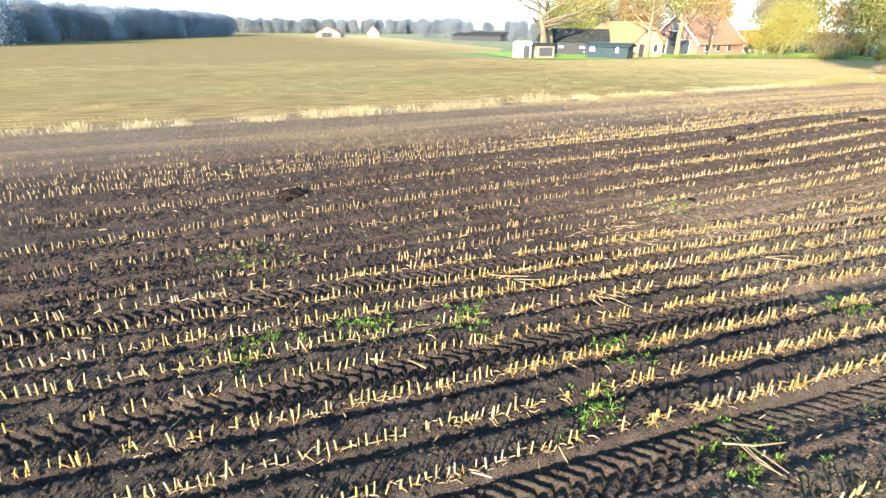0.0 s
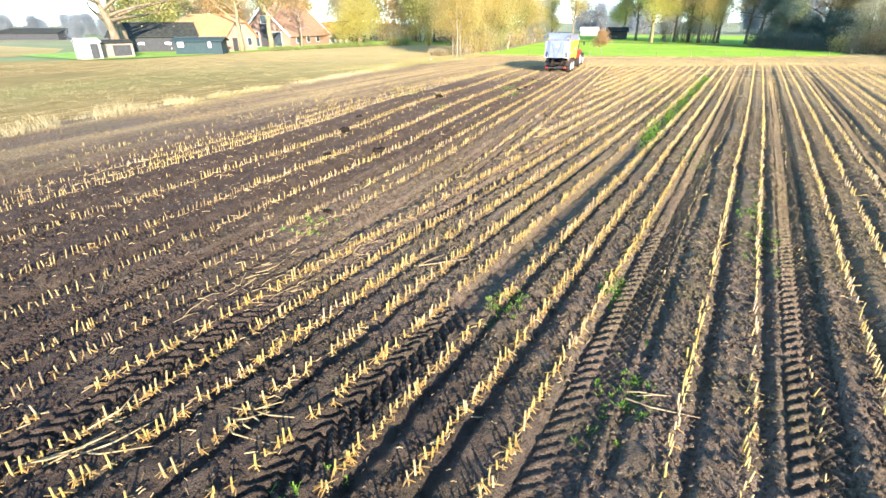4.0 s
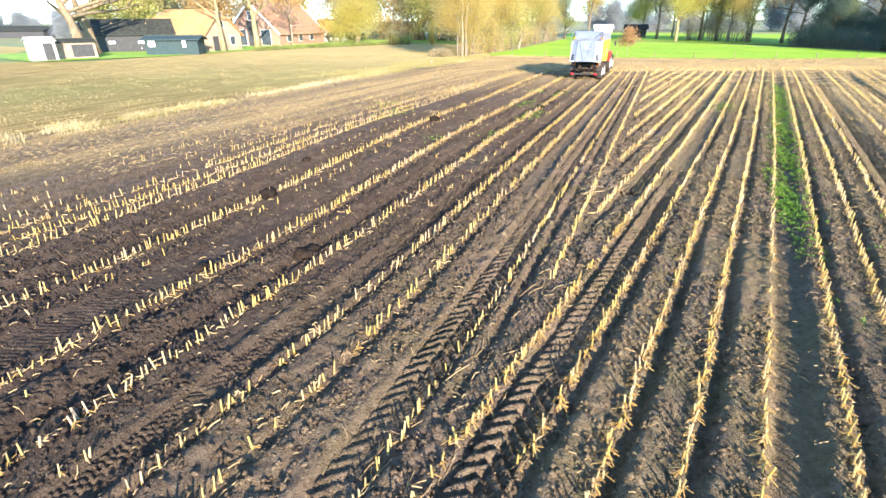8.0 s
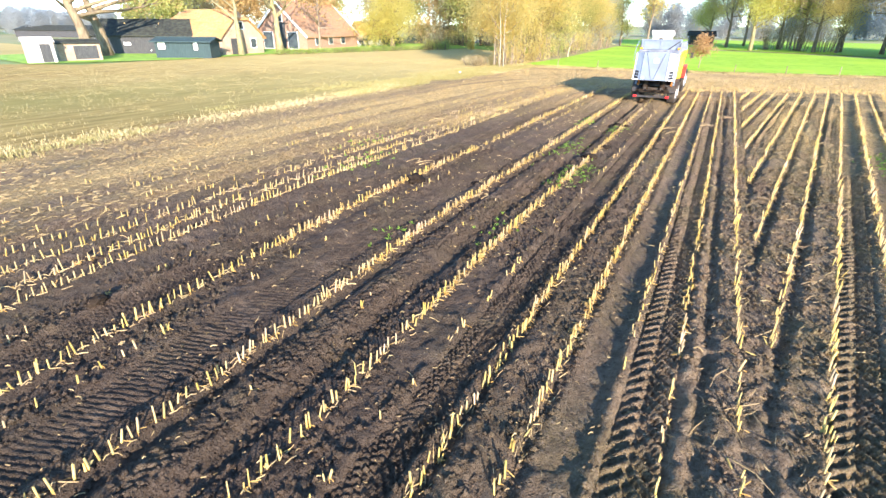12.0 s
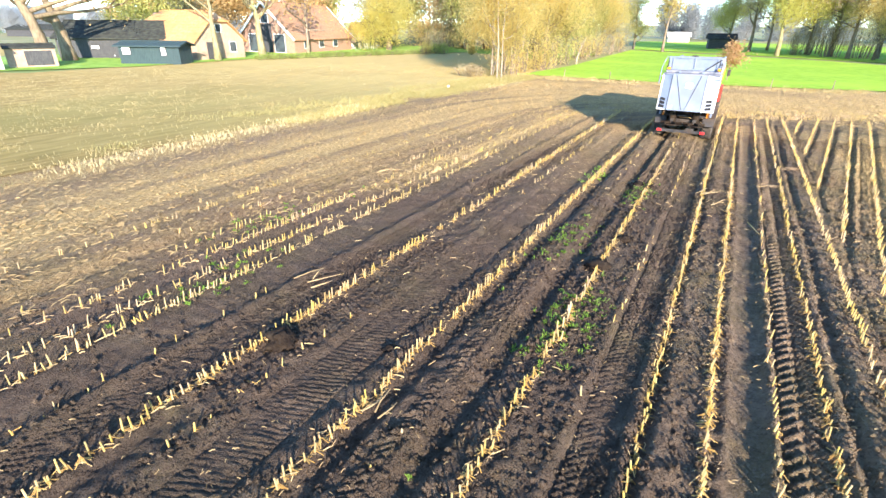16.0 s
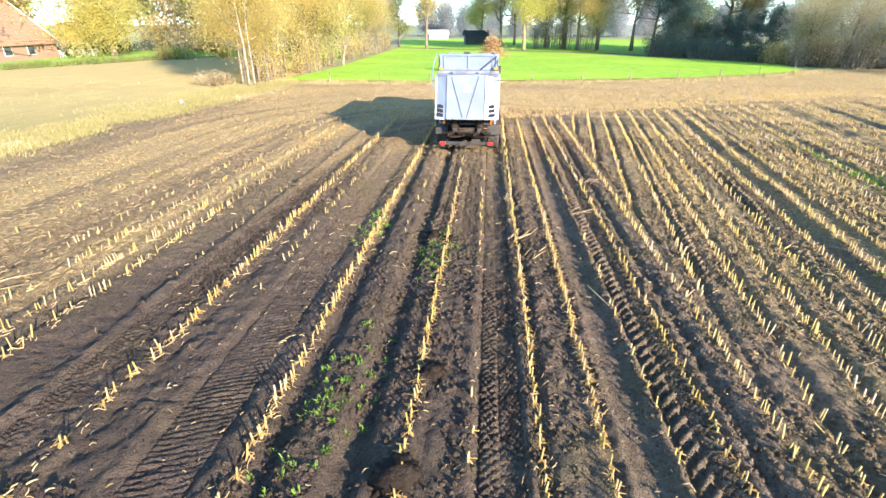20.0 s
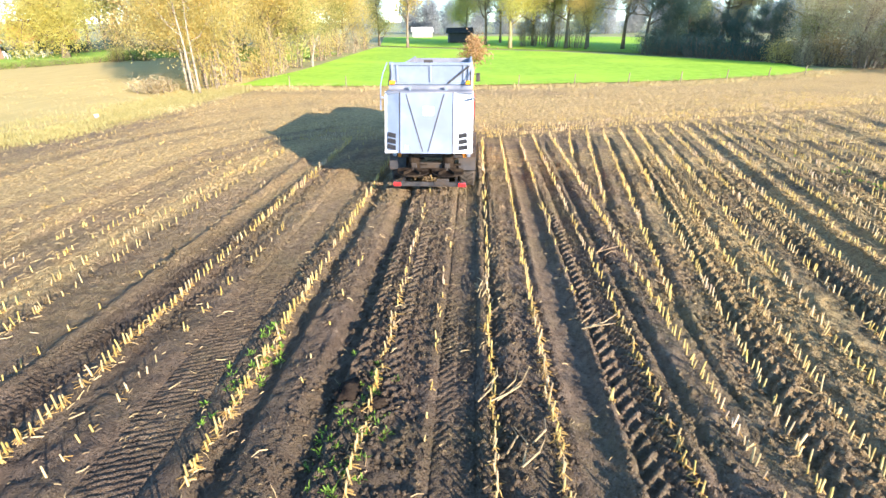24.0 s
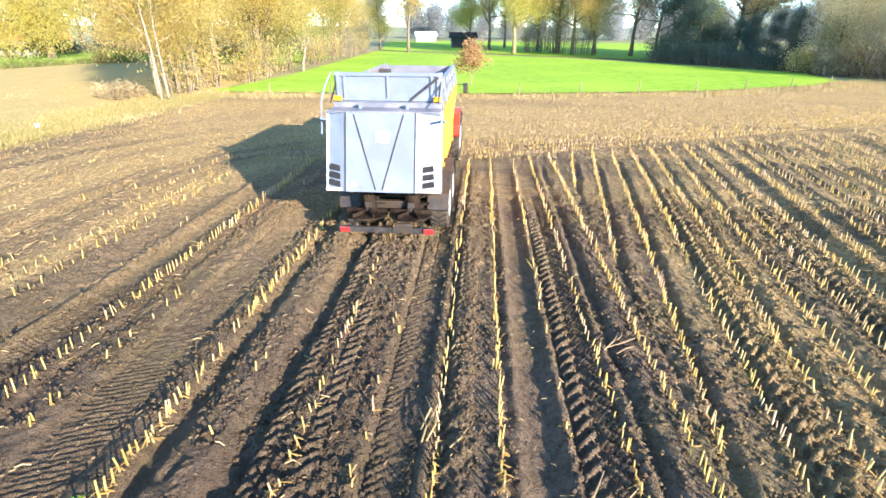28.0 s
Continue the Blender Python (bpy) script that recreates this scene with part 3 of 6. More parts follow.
# ---- maize stubble ----
def stalk_mesh(name, px, py, pz, h, r, lean_x, lean_y, label, mat):
    """Cut stalks: leaning tapered square prisms with a slanted cut, and torn sheath leaves at the foot."""
    n = len(px)
    a = rng.uniform(0, 1.57, n)
    ang = a[:, None] + np.arange(4) * (math.pi / 2)
    ring = np.stack([np.cos(ang), np.sin(ang)], -1)
    low = np.stack([px[:, None] + ring[..., 0] * r[:, None] * 1.3, py[:, None] + ring[..., 1] * r[:, None] * 1.3, np.repeat(pz[:, None], 4, 1)], -1)
    cut = rng.uniform(-1.3, 1.3, (n, 1)) * ring[..., 0] * r[:, None]
    top = np.stack([px[:, None] + lean_x[:, None] + ring[..., 0] * r[:, None], py[:, None] + lean_y[:, None] + ring[..., 1] * r[:, None], (pz + h)[:, None] + cut], -1)
    v = np.concatenate([low, top], 1).reshape(-1, 3)
    o = (np.arange(n) * 8)[:, None, None]
    f = (np.array([[0, 1, 5, 4], [1, 2, 6, 5], [2, 3, 7, 6], [3, 0, 4, 7], [4, 5, 6, 7]])[None] + o).reshape(-1, 4)
    k = int(1.8 * n)
    b = rng.integers(0, n, k)
    t, l, w = rng.uniform(0, 6.28, k), rng.uniform(0.04, 0.11, k), rng.uniform(0.003, 0.0075, k)
    c, s = np.cos(t), np.sin(t)
    x0, y0, z0 = px[b] + c * 0.008, py[b] + s * 0.008, pz[b] + rng.uniform(0.05, 0.09, k)
    rise = np.where(rng.uniform(size=k) < 0.2, rng.uniform(0.0, 0.05, k), rng.uniform(-0.055, -0.02, k))
    leaf = np.stack([np.stack([x0 - s * w, y0 + c * w, z0], -1), np.stack([x0 + s * w, y0 - c * w, z0], -1),
                     np.stack([x0 + c * l + s * w * 0.5, y0 + s * l - c * w * 0.5, z0 + rise - 0.005], -1), np.stack([x0 + c * l - s * w * 0.5, y0 + s * l + c * w * 0.5, z0 + rise + 0.005], -1)], 1).reshape(-1, 3)
    g = (np.array([[0, 1, 2, 3]])[None] + (n * 8 + np.arange(k) * 4)[:, None, None]).reshape(-1, 4)
    ob = arrays(name, np.concatenate([v, leaf]), np.concatenate([f, g]), mat)
    ob.data.materials.append(FOOT)
    ob.data.polygons.foreach_set("material_index", np.concatenate([np.zeros(len(f)), np.ones(len(g))]).astype(np.int32))
    return tagged(ob, label, "stubble", "maize stubble rows", "stuff")


def row_points(xs, ys, weight, seed):
    """Stalks along a row, with gaps where the row was driven over."""
    n = len(ys)
    weight = np.broadcast_to(np.asarray(weight, float), (n,))
    gap = value_noise(xs * 0.9 + seed, ys * 0.35, 31)
    keep = rng.uniform(size=n) < np.clip(weight * 1.08 - 0.35 * (gap > 0.62) - 0.06, 0.0, 0.95)
    x, y = xs + rng.normal(0, 0.02, n), ys + rng.normal(0, 0.024, n)
    hh = rng.uniform(0.11, 0.225, n) * (0.6 + 0.4 * weight)
    two = keep & (rng.uniform(size=n) < 0.14)
    m = int(two.sum())
    return [np.concatenate([x[keep], x[two] + rng.normal(0, 0.025, m)]), np.concatenate([y[keep], y[two] + rng.normal(0, 0.03, m)]), np.concatenate([hh[keep], hh[two] * rng.uniform(0.6, 1.0, m)])]


def standing(name, rows, label, tall=1.0, mat=STUBBLE):
    x = np.concatenate([r[0] for r in rows])
    y = np.concatenate([r[1] for r in rows])
    h = np.concatenate([r[2] for r in rows])
    n = len(x)
    lx, ly = rng.normal(0.003, 0.014, n), rng.normal(0.008, 0.022, n)
    flat = rng.uniform(size=n) < 0.05
    lx, ly = np.where(flat, rng.normal(0, 0.16, n), lx), np.where(flat, rng.normal(0.1, 0.16, n), ly)
    h = np.where(flat, 0.06, h) * tall
    return stalk_mesh(name, x, y, height(x, y) - 0.03, h + 0.03, rng.uniform(0.008, 0.0135, n), lx, ly, label, mat)


rows_left, rows_right, rows_head, singles = [], [], [], []
SINGLE = (-4.38, -5.75, -6.48, -8.03, -9.8, -12.05)
for i, (x0, w) in enumerate(LEFT):
    y = np.arange(-14.0, 56.0, 0.112)
    x = left_x(x0, y)
    ok = (x < border(y) - 0.15) & (y < field_end(x)) & ((x > -18.6) | (y < 30))
    w = w * (np.interp(y[ok], [34, 46], [1.0, 0.45]) if x0 < -12.5 else np.interp(y[ok], [36, 42], [1.0, 0.5]) if x0 == -8.03 else 1.0)
    pts = row_points(x[ok], y[ok], w, i)
    if x0 in SINGLE:
        near = (pts[1] > 21.0) & (pts[1] < 41.0)
        singles.append((x0, [p[near] for p in pts]))
        pts = [p[~near] for p in pts]
    rows_left.append(pts)
for i in range(-9, 36):
    w = RIGHT_W[i % len(RIGHT_W)] if i >= 0 else 0.98
    x0 = RIGHT0 + i * STEP + float(shift(i))
    y = np.arange(-14.0, 62.0, 0.112 if i < 14 else 0.13)
    x = right_x(x0, y)
    ok = (x > border(y)) & (y < field_end(x)) & ((i >= 0) | (y > 15))
    if not ok.any():
        continue
    pts = row_points(x[ok], y[ok], w, 50 + i)
    if 0 <= i < 8:
        near = (pts[1] > -3.0) & (pts[1] < 17.0)
        singles.append((x0, [p[near] for p in pts]))
        pts = [p[~near] for p in pts]
    rows_right.append(pts)
for k in range(15):
    x = np.arange(-16.0 + 0.8 * k, 34.0, 0.075 if k < 3 else 0.11)
    y = field_end(x) + 0.9 + 0.75 * k + 0.05 * x
    ok = y < 69 + 0.3 * np.clip(x + 5, 0, 30)
    rows_head.append(row_points(x[ok], y[ok], 0.95 if k < 4 else 0.55 if k < 8 else 0.34, 120 + k))
for k in range(7):
    y = np.arange(30.0, 62.0, 0.13)
    x = -17.6 - 0.85 * k - 0.04 * (y - 30)
    rows_head.append(row_points(x, y, 0.04 + 0.30 * (value_noise(x * 0.5, y * 0.12, 77) > 0.68), 150 + k))
standing("maize_stubble", [[p[r[1] >= 7.0] for p in r] for r in rows_left], "pale yellow cut maize stalks in rows along the wheel lanes")
standing("maize_stubble", [[p[r[1] < 7.0] for p in r] for r in rows_left], "short cut maize stalks soiled by spread manure", 0.88, DIRTY)
standing("maize_stubble", rows_right, "pale yellow cut maize stalks in slanting rows on ridges")
standing("maize_stubble", rows_head, "sparse cut maize stalks on the trampled headland", 0.78)


# ---- straw and leaves lying about ----
def litter(n, x0, x1, y0, y1, lmin, lmax, seed, along=None, thin=1.0, mat=STRAW):
    """Thin bent strips lying on the soil."""
    r = np.random.default_rng(seed)
    x, y = r.uniform(x0, x1, n), r.uniform(y0, y1, n)
    if along is not None:
        x = along(y, r)
    a = r.normal(1.55, 0.45, n) if along is not None else r.uniform(0, 3.14, n)
    ln = r.uniform(lmin, lmax, n)
    wd = np.minimum(r.uniform(0.002, 0.0065, n), ln * 0.055) * thin
    dx, dy = np.cos(a) * ln * 0.5, np.sin(a) * ln * 0.5
    bend = r.normal(0, 0.06, n) * ln
    pts = []
    for s, b in ((-1, 0), (0, 1), (1, 0)):
        cx, cy = x + dx * s - np.sin(a) * bend * b, y + dy * s + np.cos(a) * bend * b
        cz = height(cx, cy) + 0.012 + (0.012 + 0.02 * r.uniform(size=n)) * (1 if b else 0.5)
        w = wd * (1.0 if b else 0.45)
        for e in (-1, 1):
            pts.append(np.stack([cx - np.sin(a) * w * e, cy + np.cos(a) * w * e, cz + e * 0.004], -1))
        pts.append(np.stack([cx, cy, cz + 0.012], -1))
    v = np.stack(pts, 1).reshape(-1, 3)
    o = (np.arange(n) * 9)[:, None, None]
    f = np.array([[0, 2, 5, 3], [2, 1, 4, 5], [3, 5, 8, 6], [5, 4, 7, 8]])[None] + o
    return tagged(arrays("straw_litter", v, f.reshape(-1, 4), mat), "bent straw and leaf shreds lying on the soil", "straw", "litter on the field", "stuff")


litter(1700, -16, 9, -9, 56, 0.04, 0.18, 3)
litter(17000, -17, 24, 54, 70, 0.05, 0.17, 4)
litter(11000, 0, 0, 14, 68, 0.05, 0.2, 5, along=lambda y, r: r.uniform(-25.0, -15.5, len(y)) - 1.0 * np.clip((34 - y) / 16, 0, 1), thin=0.6, mat=CHAFF)
litter(220, -17, -2, -10, 12, 0.1, 0.22, 6)
litter(12000, -13, 9, -9, 50, 0.02, 0.075, 11)
litter(900, 0, 0, 1, 52, 0.15, 0.5, 8, along=lambda y, r: right_x(RIGHT0, y) - r.uniform(-1.2, 2.4, len(y)) * np.clip(y / 25, 0.4, 1))

STRONG_R, STRONG_L = [0, 1, 2, 3, 5, 6, 7, 9, 10, 12], [-5.75, -6.48, -8.03, -9.8, -12.05, -14.25, -14.85, -15.62]
litter(5500, 0, 0, -8, 54, 0.05, 0.17, 9, along=lambda y, r: right_x(RIGHT0 + r.choice([STEP * k + float(shift(k)) for k in STRONG_R], len(y)), y) + r.normal(0.01, 0.06, len(y)))
litter(3000, 0, 0, 4, 40, 0.05, 0.17, 10, along=lambda y, r: left_x(r.choice(STRONG_L, len(y)), y) + r.normal(0.01, 0.06, len(y)))


# ---- loose crumbs and clods of soil ----
def crumbs(n, x0, x1, y0, y1, rmin, rmax, seed):
    """Irregular eight-sided lumps half sunk in the soil."""
    r = np.random.default_rng(seed)
    x, y = r.uniform(x0, x1, n), r.uniform(y0, y1, n)
    patch = value_noise(x * 0.7, y * 0.5, 33) + 0.5 * value_noise(x * 2.5, y * 0.4, 34)
    u, side = across(x, y)
    calm = side * np.clip((-8.5 - u) / 0.4, 0, 1) * np.clip((y - 8) / 8, 0, 1)
    ok = (patch > 0.45 + 0.2 * calm) & (lane_mask(u, side, y) < 0.3)
    x, y = x[ok], y[ok]
    n = len(x)
    rad = rmin + (rmax - rmin) * r.uniform(size=n) ** 2
    base = np.array([[1, 0, 0], [0, 1, 0], [-1, 0, 0], [0, -1, 0], [0, 0, 0.8], [0, 0, -0.6]], float)
    v = base[None] * r.uniform(0.55, 1.35, (n, 6, 1)) * rad[:, None, None]
    a = r.uniform(0, 6.28, n)
    c, s = np.cos(a)[:, None], np.sin(a)[:, None]
    v = np.stack([v[..., 0] * c - v[..., 1] * s + r.normal(0, 0.2, (n, 6)) * rad[:, None], v[..., 0] * s + v[..., 1] * c + r.normal(0, 0.2, (n, 6)) * rad[:, None], v[..., 2]], -1)
    v += np.stack([x, y, height(x, y) + rad * 0.3], -1)[:, None, :]
    o = (np.arange(n) * 6)[:, None, None]
    f = np.array([[0, 1, 4], [1, 2, 4], [2, 3, 4], [3, 0, 4], [1, 0, 5], [2, 1, 5], [3, 2, 5], [0, 3, 5]])[None] + o
    ob = arrays("soil_clods", v.reshape(-1, 3), f.reshape(-1, 3), SOIL)
    soil_masks(ob, v[..., 0], v[..., 1])
    return tagged(ob, "loose dark crumbs and clods of soil", "clods", "soil crumbs", "stuff")


crumbs(178000, -13, 6.0, -11, 50, 0.010, 0.055, 51)
crumbs(16000, 6.0, 11.0, -6, 30, 0.012, 0.055, 54)
crumbs(2500, -17, 24, 54, 68, 0.015, 0.06, 52)
crumbs(14000, -24, -13, -8, 66, 0.015, 0.07, 53)


# ---- paints and metals ----
ORANGE = material("orange_paint", (0.80, 0.26, 0.02), (0.86, 0.32, 0.03), 2.0, 0.32, c3=(0.62, 0.20, 0.03), scale3=1.2, spec=0.5)
YELLOW = material("yellow_paint", (0.86, 0.58, 0.03), (0.90, 0.66, 0.06), 2.0, 0.30, c3=(0.70, 0.44, 0.04), scale3=1.5, spec=0.5)
GALV = material("galvanised_sheet", (0.165, 0.200, 0.262), (0.215, 0.250, 0.315), 3.0, 0.42, metal=0.15, c3=(0.16, 0.18, 0.22), scale3=0.9, bump=0.002, bump_scale=4)
GREYPAINT = material("grey_paint", (0.12, 0.13, 0.16), (0.17, 0.18, 0.21), 3.0, 0.45, c3=(0.26, 0.25, 0.26), scale3=1.4)
DARKSTEEL = material("dark_steel", (0.03, 0.03, 0.033), (0.065, 0.058, 0.055), 6.0, 0.6, metal=0.4, c3=(0.07, 0.05, 0.035), scale3=2.5)
REDPAINT = material("red_paint", (0.60, 0.035, 0.015), (0.68, 0.06, 0.02), 3.0, 0.3, c3=(0.40, 0.03, 0.02), scale3=1.5, spec=0.5)
WHITEPAINT = material("white_paint", (0.78, 0.78, 0.76), (0.84, 0.83, 0.80), 3.0, 0.4, c3=(0.60, 0.58, 0.54), scale3=2.0)
RUBBER = material("tyre_rubber", (0.022, 0.020, 0.019), (0.055, 0.045, 0.036), 7.0, 0.85, bump=0.01, bump_scale=18, c3=(0.085, 0.065, 0.048), scale3=3.0)
REDGLASS = material("red_lens", (0.75, 0.02, 0.02), (0.80, 0.03, 0.03), 3.0, 0.15, spec=0.6)
AMBER = material("amber_lens", (0.90, 0.36, 0.01), (0.95, 0.42, 0.02), 3.0, 0.15, spec=0.6)
CABGLASS = material("cab_glass", (0.08, 0.16, 0.15), (0.10, 0.20, 0.19), 2.0, 0.05, spec=0.9)
# near-black colour stands in for the shade inside the hood's louvre openings
LOUVRE = material("louvre_shade", (0.010, 0.010, 0.012), (0.022, 0.022, 0.024), 5.0, 0.8)
MANURE = material("manure", (0.014, 0.010, 0.008), (0.036, 0.026, 0.018), 5.0, 0.9, bump=0.05, bump_scale=14, spec=0.05)


def wheel(name, parent, x, y, r, width, rim, lugs, label):
    """A tyre with lugs, a dished rim and a hub."""
    sx = 1 if x > 0 else -1
    bm = bmesh.new()
    w = width / 2
    lathe(bm, [(-w, rim), (-w * 1.02, r * 0.86), (-w * 0.8, r * 0.955), (0, r * 0.97), (w * 0.8, r * 0.955), (w * 1.02, r * 0.86), (w, rim), (0, rim * 0.98)], seg=36)
    for k in range(lugs):
        for s in (-1, 1):
            a = 2 * math.pi * (k + (0.5 if s > 0 else 0)) / lugs
            vs = box(bm, (s * w * 0.48, 0, r * 0.972), (w * 0.98, 0.05, r * 0.06), (0, 0, s * 38))
            bmesh.ops.rotate(bm, verts=vs, cent=(0, 0, 0), matrix=Matrix.Rotation(a, 3, "X"))
    ob = part("wheel", bm, RUBBER, parent, "black lugged tyre caked with soil")
    ob.location = (x, y, r - 0.03)
    bm = bmesh.new()
    lathe(bm, [(sx * w * 0.75, rim * 1.03), (sx * w * 0.95, rim * 1.03), (sx * w * 0.95, rim * 0.93), (sx * w * 0.35, rim * 0.80), (sx * w * 0.3, 0.001), (sx * w * 0.2, 0.001), (sx * w * 0.2, rim * 0.9)], seg=30)
    part("rim", bm, WHITEPAINT, ob, "white painted steel rim")
    bm = bmesh.new()
    lathe(bm, [(sx * w * 0.3, rim * 0.34), (sx * w * 0.72, rim * 0.30), (sx * w * 0.72, 0.001), (sx * w * 0.3, 0.001)], seg=16)
    for k in range(8):
        a = 2 * math.pi * k / 8
        box(bm, (sx * w * 0.36, rim * 0.5 * math.cos(a), rim * 0.5 * math.sin(a)), (0.03, 0.03, 0.03))
    part("hub", bm, DARKSTEEL, ob, "dark hub with wheel nuts")
    return ob


# ---- the manure spreader, standing over its wheel lanes ----
SX, SY, SR = -8.62, 46.05, 2.0
spreader = thing("manure_spreader", "orange tandem-axle manure spreader with a grey rear hood on the stubble", "spreader", SX, SY, 0, SR)


def boxes(name, items, mat, parent, label="", bevel=0.012):
    bm = bmesh.new()
    for it in items:
        box(bm, it[0], it[1], it[2] if len(it) > 2 else None, bevel)
    return part(name, bm, mat, parent, label)


for sx in (-1, 1):
    for y in (1.62, 2.96):
        wheel("wheel", spreader, sx * 0.97, y, 0.57, 0.44, 0.34, 22, "")
    # side wall leaning out, with slanted ribs
    bm = bmesh.new()
    prism(bm, [(sx * 0.86, 1.05), (sx * 0.90, 1.05), (sx * 1.06, 2.72), (sx * 1.02, 2.72)], "y", 0.85, 5.95)
    side = part("side_wall", bm, ORANGE, spreader, "orange steel side wall")
    for k, (ya, yb) in enumerate(((2.05, 2.45), (3.55, 3.95), (4.95, 5.4))):
        bm = bmesh.new()
        prism(bm, [(ya, 1.06), (ya + 0.24, 1.06), (yb + 0.30, 2.70), (yb - 0.02, 2.70)], "x", 0.0, 0.07)
        bmesh.ops.transform(bm, matrix=Matrix.Translation((sx * 0.885 - (0.035 if sx < 0 else 0.0), 0, 0)) @ Matrix(((1, 0, sx * 0.0964, -sx * 0.0964 * 1.05), (0, 1, 0, 0), (0, 0, 1, 0), (0, 0, 0, 1))), verts=bm.verts)
        part("rib", bm, YELLOW, side, "slanted bright yellow stiffening rib")
    boxes("top_rail", [((sx * 1.05, 3.4, 2.74), (0.10, 5.1, 0.09))], ORANGE, spreader, "orange top rail")
    boxes("bottom_rail", [((sx * 0.90, 3.4, 1.03), (0.10, 5.1, 0.12))], ORANGE, spreader, "orange lower rail")
    # raised grey side boards with framed panels
    bm = bmesh.new()
    prism(bm, [(sx * 1.03, 2.79), (sx * 1.06, 2.79), (sx * 0.98, 3.24), (sx * 0.95, 3.24)], "y", 0.9, 5.9)
    board = part("side_board", bm, GREYPAINT, spreader, "blue-grey side board above the orange wall")
    for k in range(6):
        boxes("board_frame", [((sx * 1.03, 0.95 + k * 0.98, 3.01), (0.05, 0.06, 0.46), (0, -sx * 10, 0))], GALV, board)
    boxes("board_rail", [((sx * 0.985, 3.4, 3.25), (0.07, 5.1, 0.06)), ((sx * 1.035, 3.4, 3.02), (0.035, 5.05, 0.04))], GREYPAINT, board)
    # signs on the wall that cannot be read
    tilt = -sx * 5.5
    for n, (y, z, ly, lz) in enumerate(((1.72, 1.66, 0.55, 0.20), (1.22, 1.66, 0.20, 0.24), (3.0, 1.72, 0.42, 0.13), (4.6, 1.95, 0.62, 0.20))):
        xx = sx * (0.90 + (z - 1.05) * 0.0964 + 0.012)
        boxes("lettering", [((xx, y, z), (0.012, ly, lz), (0, -tilt, 0))], WHITEPAINT, side, "white lettering too small to read", 0.003)
    # fender over the two wheels
    bm = bmesh.new()
    arc = [(0.86, 0.62), (0.98, 0.95), (1.30, 1.20), (1.70, 1.27), (2.9, 1.27), (3.32, 1.18), (3.62, 0.93), (3.72, 0.66)]
    inner = [(y + (0.03 if y < 2.3 else -0.03), z - 0.035) for y, z in arc]
    prism(bm, arc + inner[::-1], "x", sx * 0.74, sx * 1.21)
    part("fender", bm, DARKSTEEL, spreader, "long mud-caked mudguard over the tandem wheels")
    # rear post with ladder
    post = boxes("rear_post", [((sx * 1.02, 0.80, 2.24), (0.09, 0.12, 2.44))], GALV, spreader, "grey vertical rear post")
    boxes("corner_column", [((sx * 1.00, 0.98, 2.12), (0.14, 0.26, 1.30), (0, sx * 4, 0))], ORANGE, spreader, "orange rear corner column")
    for k in range(4):
        boxes("rung", [((sx * 1.09, 0.98, 1.60 + 0.33 * k), (0.04, 0.26, 0.03))], ORANGE, post)
    boxes("brace", [((sx * 1.03, 0.55, 3.14), (0.03, 0.70, 0.03), (34, 0, 0))], DARKSTEEL, spreader)
    bm = bmesh.new()
    lathe(bm, [(-0.07, 0.05), (0.07, 0.05), (0.07, 0.001), (-0.07, 0.001)], seg=12, centre=(sx * 0.98, 0.60, 2.98))
    part("marker_lamp", bm, AMBER, spreader, "amber marker lamp")

boxes("floor", [((0, 3.4, 1.0), (1.74, 5.1, 0.08))], DARKSTEEL, spreader)
boxes("front_wall", [((0, 5.92, 1.95), (2.0, 0.06, 1.8))], ORANGE, spreader, "orange front wall")
boxes("front_board", [((0, 5.92, 3.04), (1.96, 0.05, 0.38))], GREYPAINT, spreader, "blue-grey front board")
boxes("chassis", [((sx * 0.45, 3.3, 0.82), (0.14, 5.9, 0.22)) for sx in (-1, 1)] + [((0, y, 0.82), (1.0, 0.12, 0.16)) for y in (0.6, 2.3, 4.2, 5.9)], DARKSTEEL, spreader, "dark chassis beams caked with mud")
for y in (1.62, 2.96):
    boxes("axle", [((0, y, 0.54), (1.7, 0.12, 0.12))], DARKSTEEL, spreader)
boxes("drawbar", [((0, 6.55, 0.66), (0.22, 1.4, 0.18), (-4, 0, 0)), ((0.18, 6.2, 0.72), (0.12, 0.9, 0.14), (-4, 0, 14)), ((-0.18, 6.2, 0.72), (0.12, 0.9, 0.14), (-4, 0, -14))], REDPAINT, spreader, "red drawbar")
boxes("parking_jack", [((0.28, 6.3, 0.62), (0.08, 0.08, 0.62))], DARKSTEEL, spreader)
# lifting rear gate, raised, with two framed panels
gate = boxes("lift_gate", [((0, 0.74, 3.15), (1.94, 0.03, 0.52))], GALV, spreader, "raised galvanised rear gate")
boxes("gate_frame", [((0, 0.715, 3.42), (2.10, 0.06, 0.07)), ((0, 0.715, 2.95), (2.0, 0.06, 0.05)), ((0, 0.712, 3.18), (0.05, 0.05, 0.46)), ((-0.86, 0.712, 3.18), (0.05, 0.05, 0.46)), ((0.86, 0.712, 3.18), (0.05, 0.05, 0.46)), ((-0.99, 0.72, 3.18), (0.06, 0.08, 0.52)), ((0.99, 0.72, 3.18), (0.06, 0.08, 0.52))], GALV, gate, "pale grey frame bars")
boxes("stay", [((0.72, 0.66, 3.16), (0.04, 0.04, 0.70), (0, 52, 0))], DARKSTEEL, gate, "dark diagonal stay")
boxes("gate_rail", [((0, 0.62, 2.86), (2.14, 0.10, 0.10))], GREYPAINT, spreader, "grey cross rail with hinges")
for x in (-0.5, 0.42):
    boxes("hinge", [((x, 0.42, 2.86), (0.06, 0.10, 0.10))], GALV, spreader)
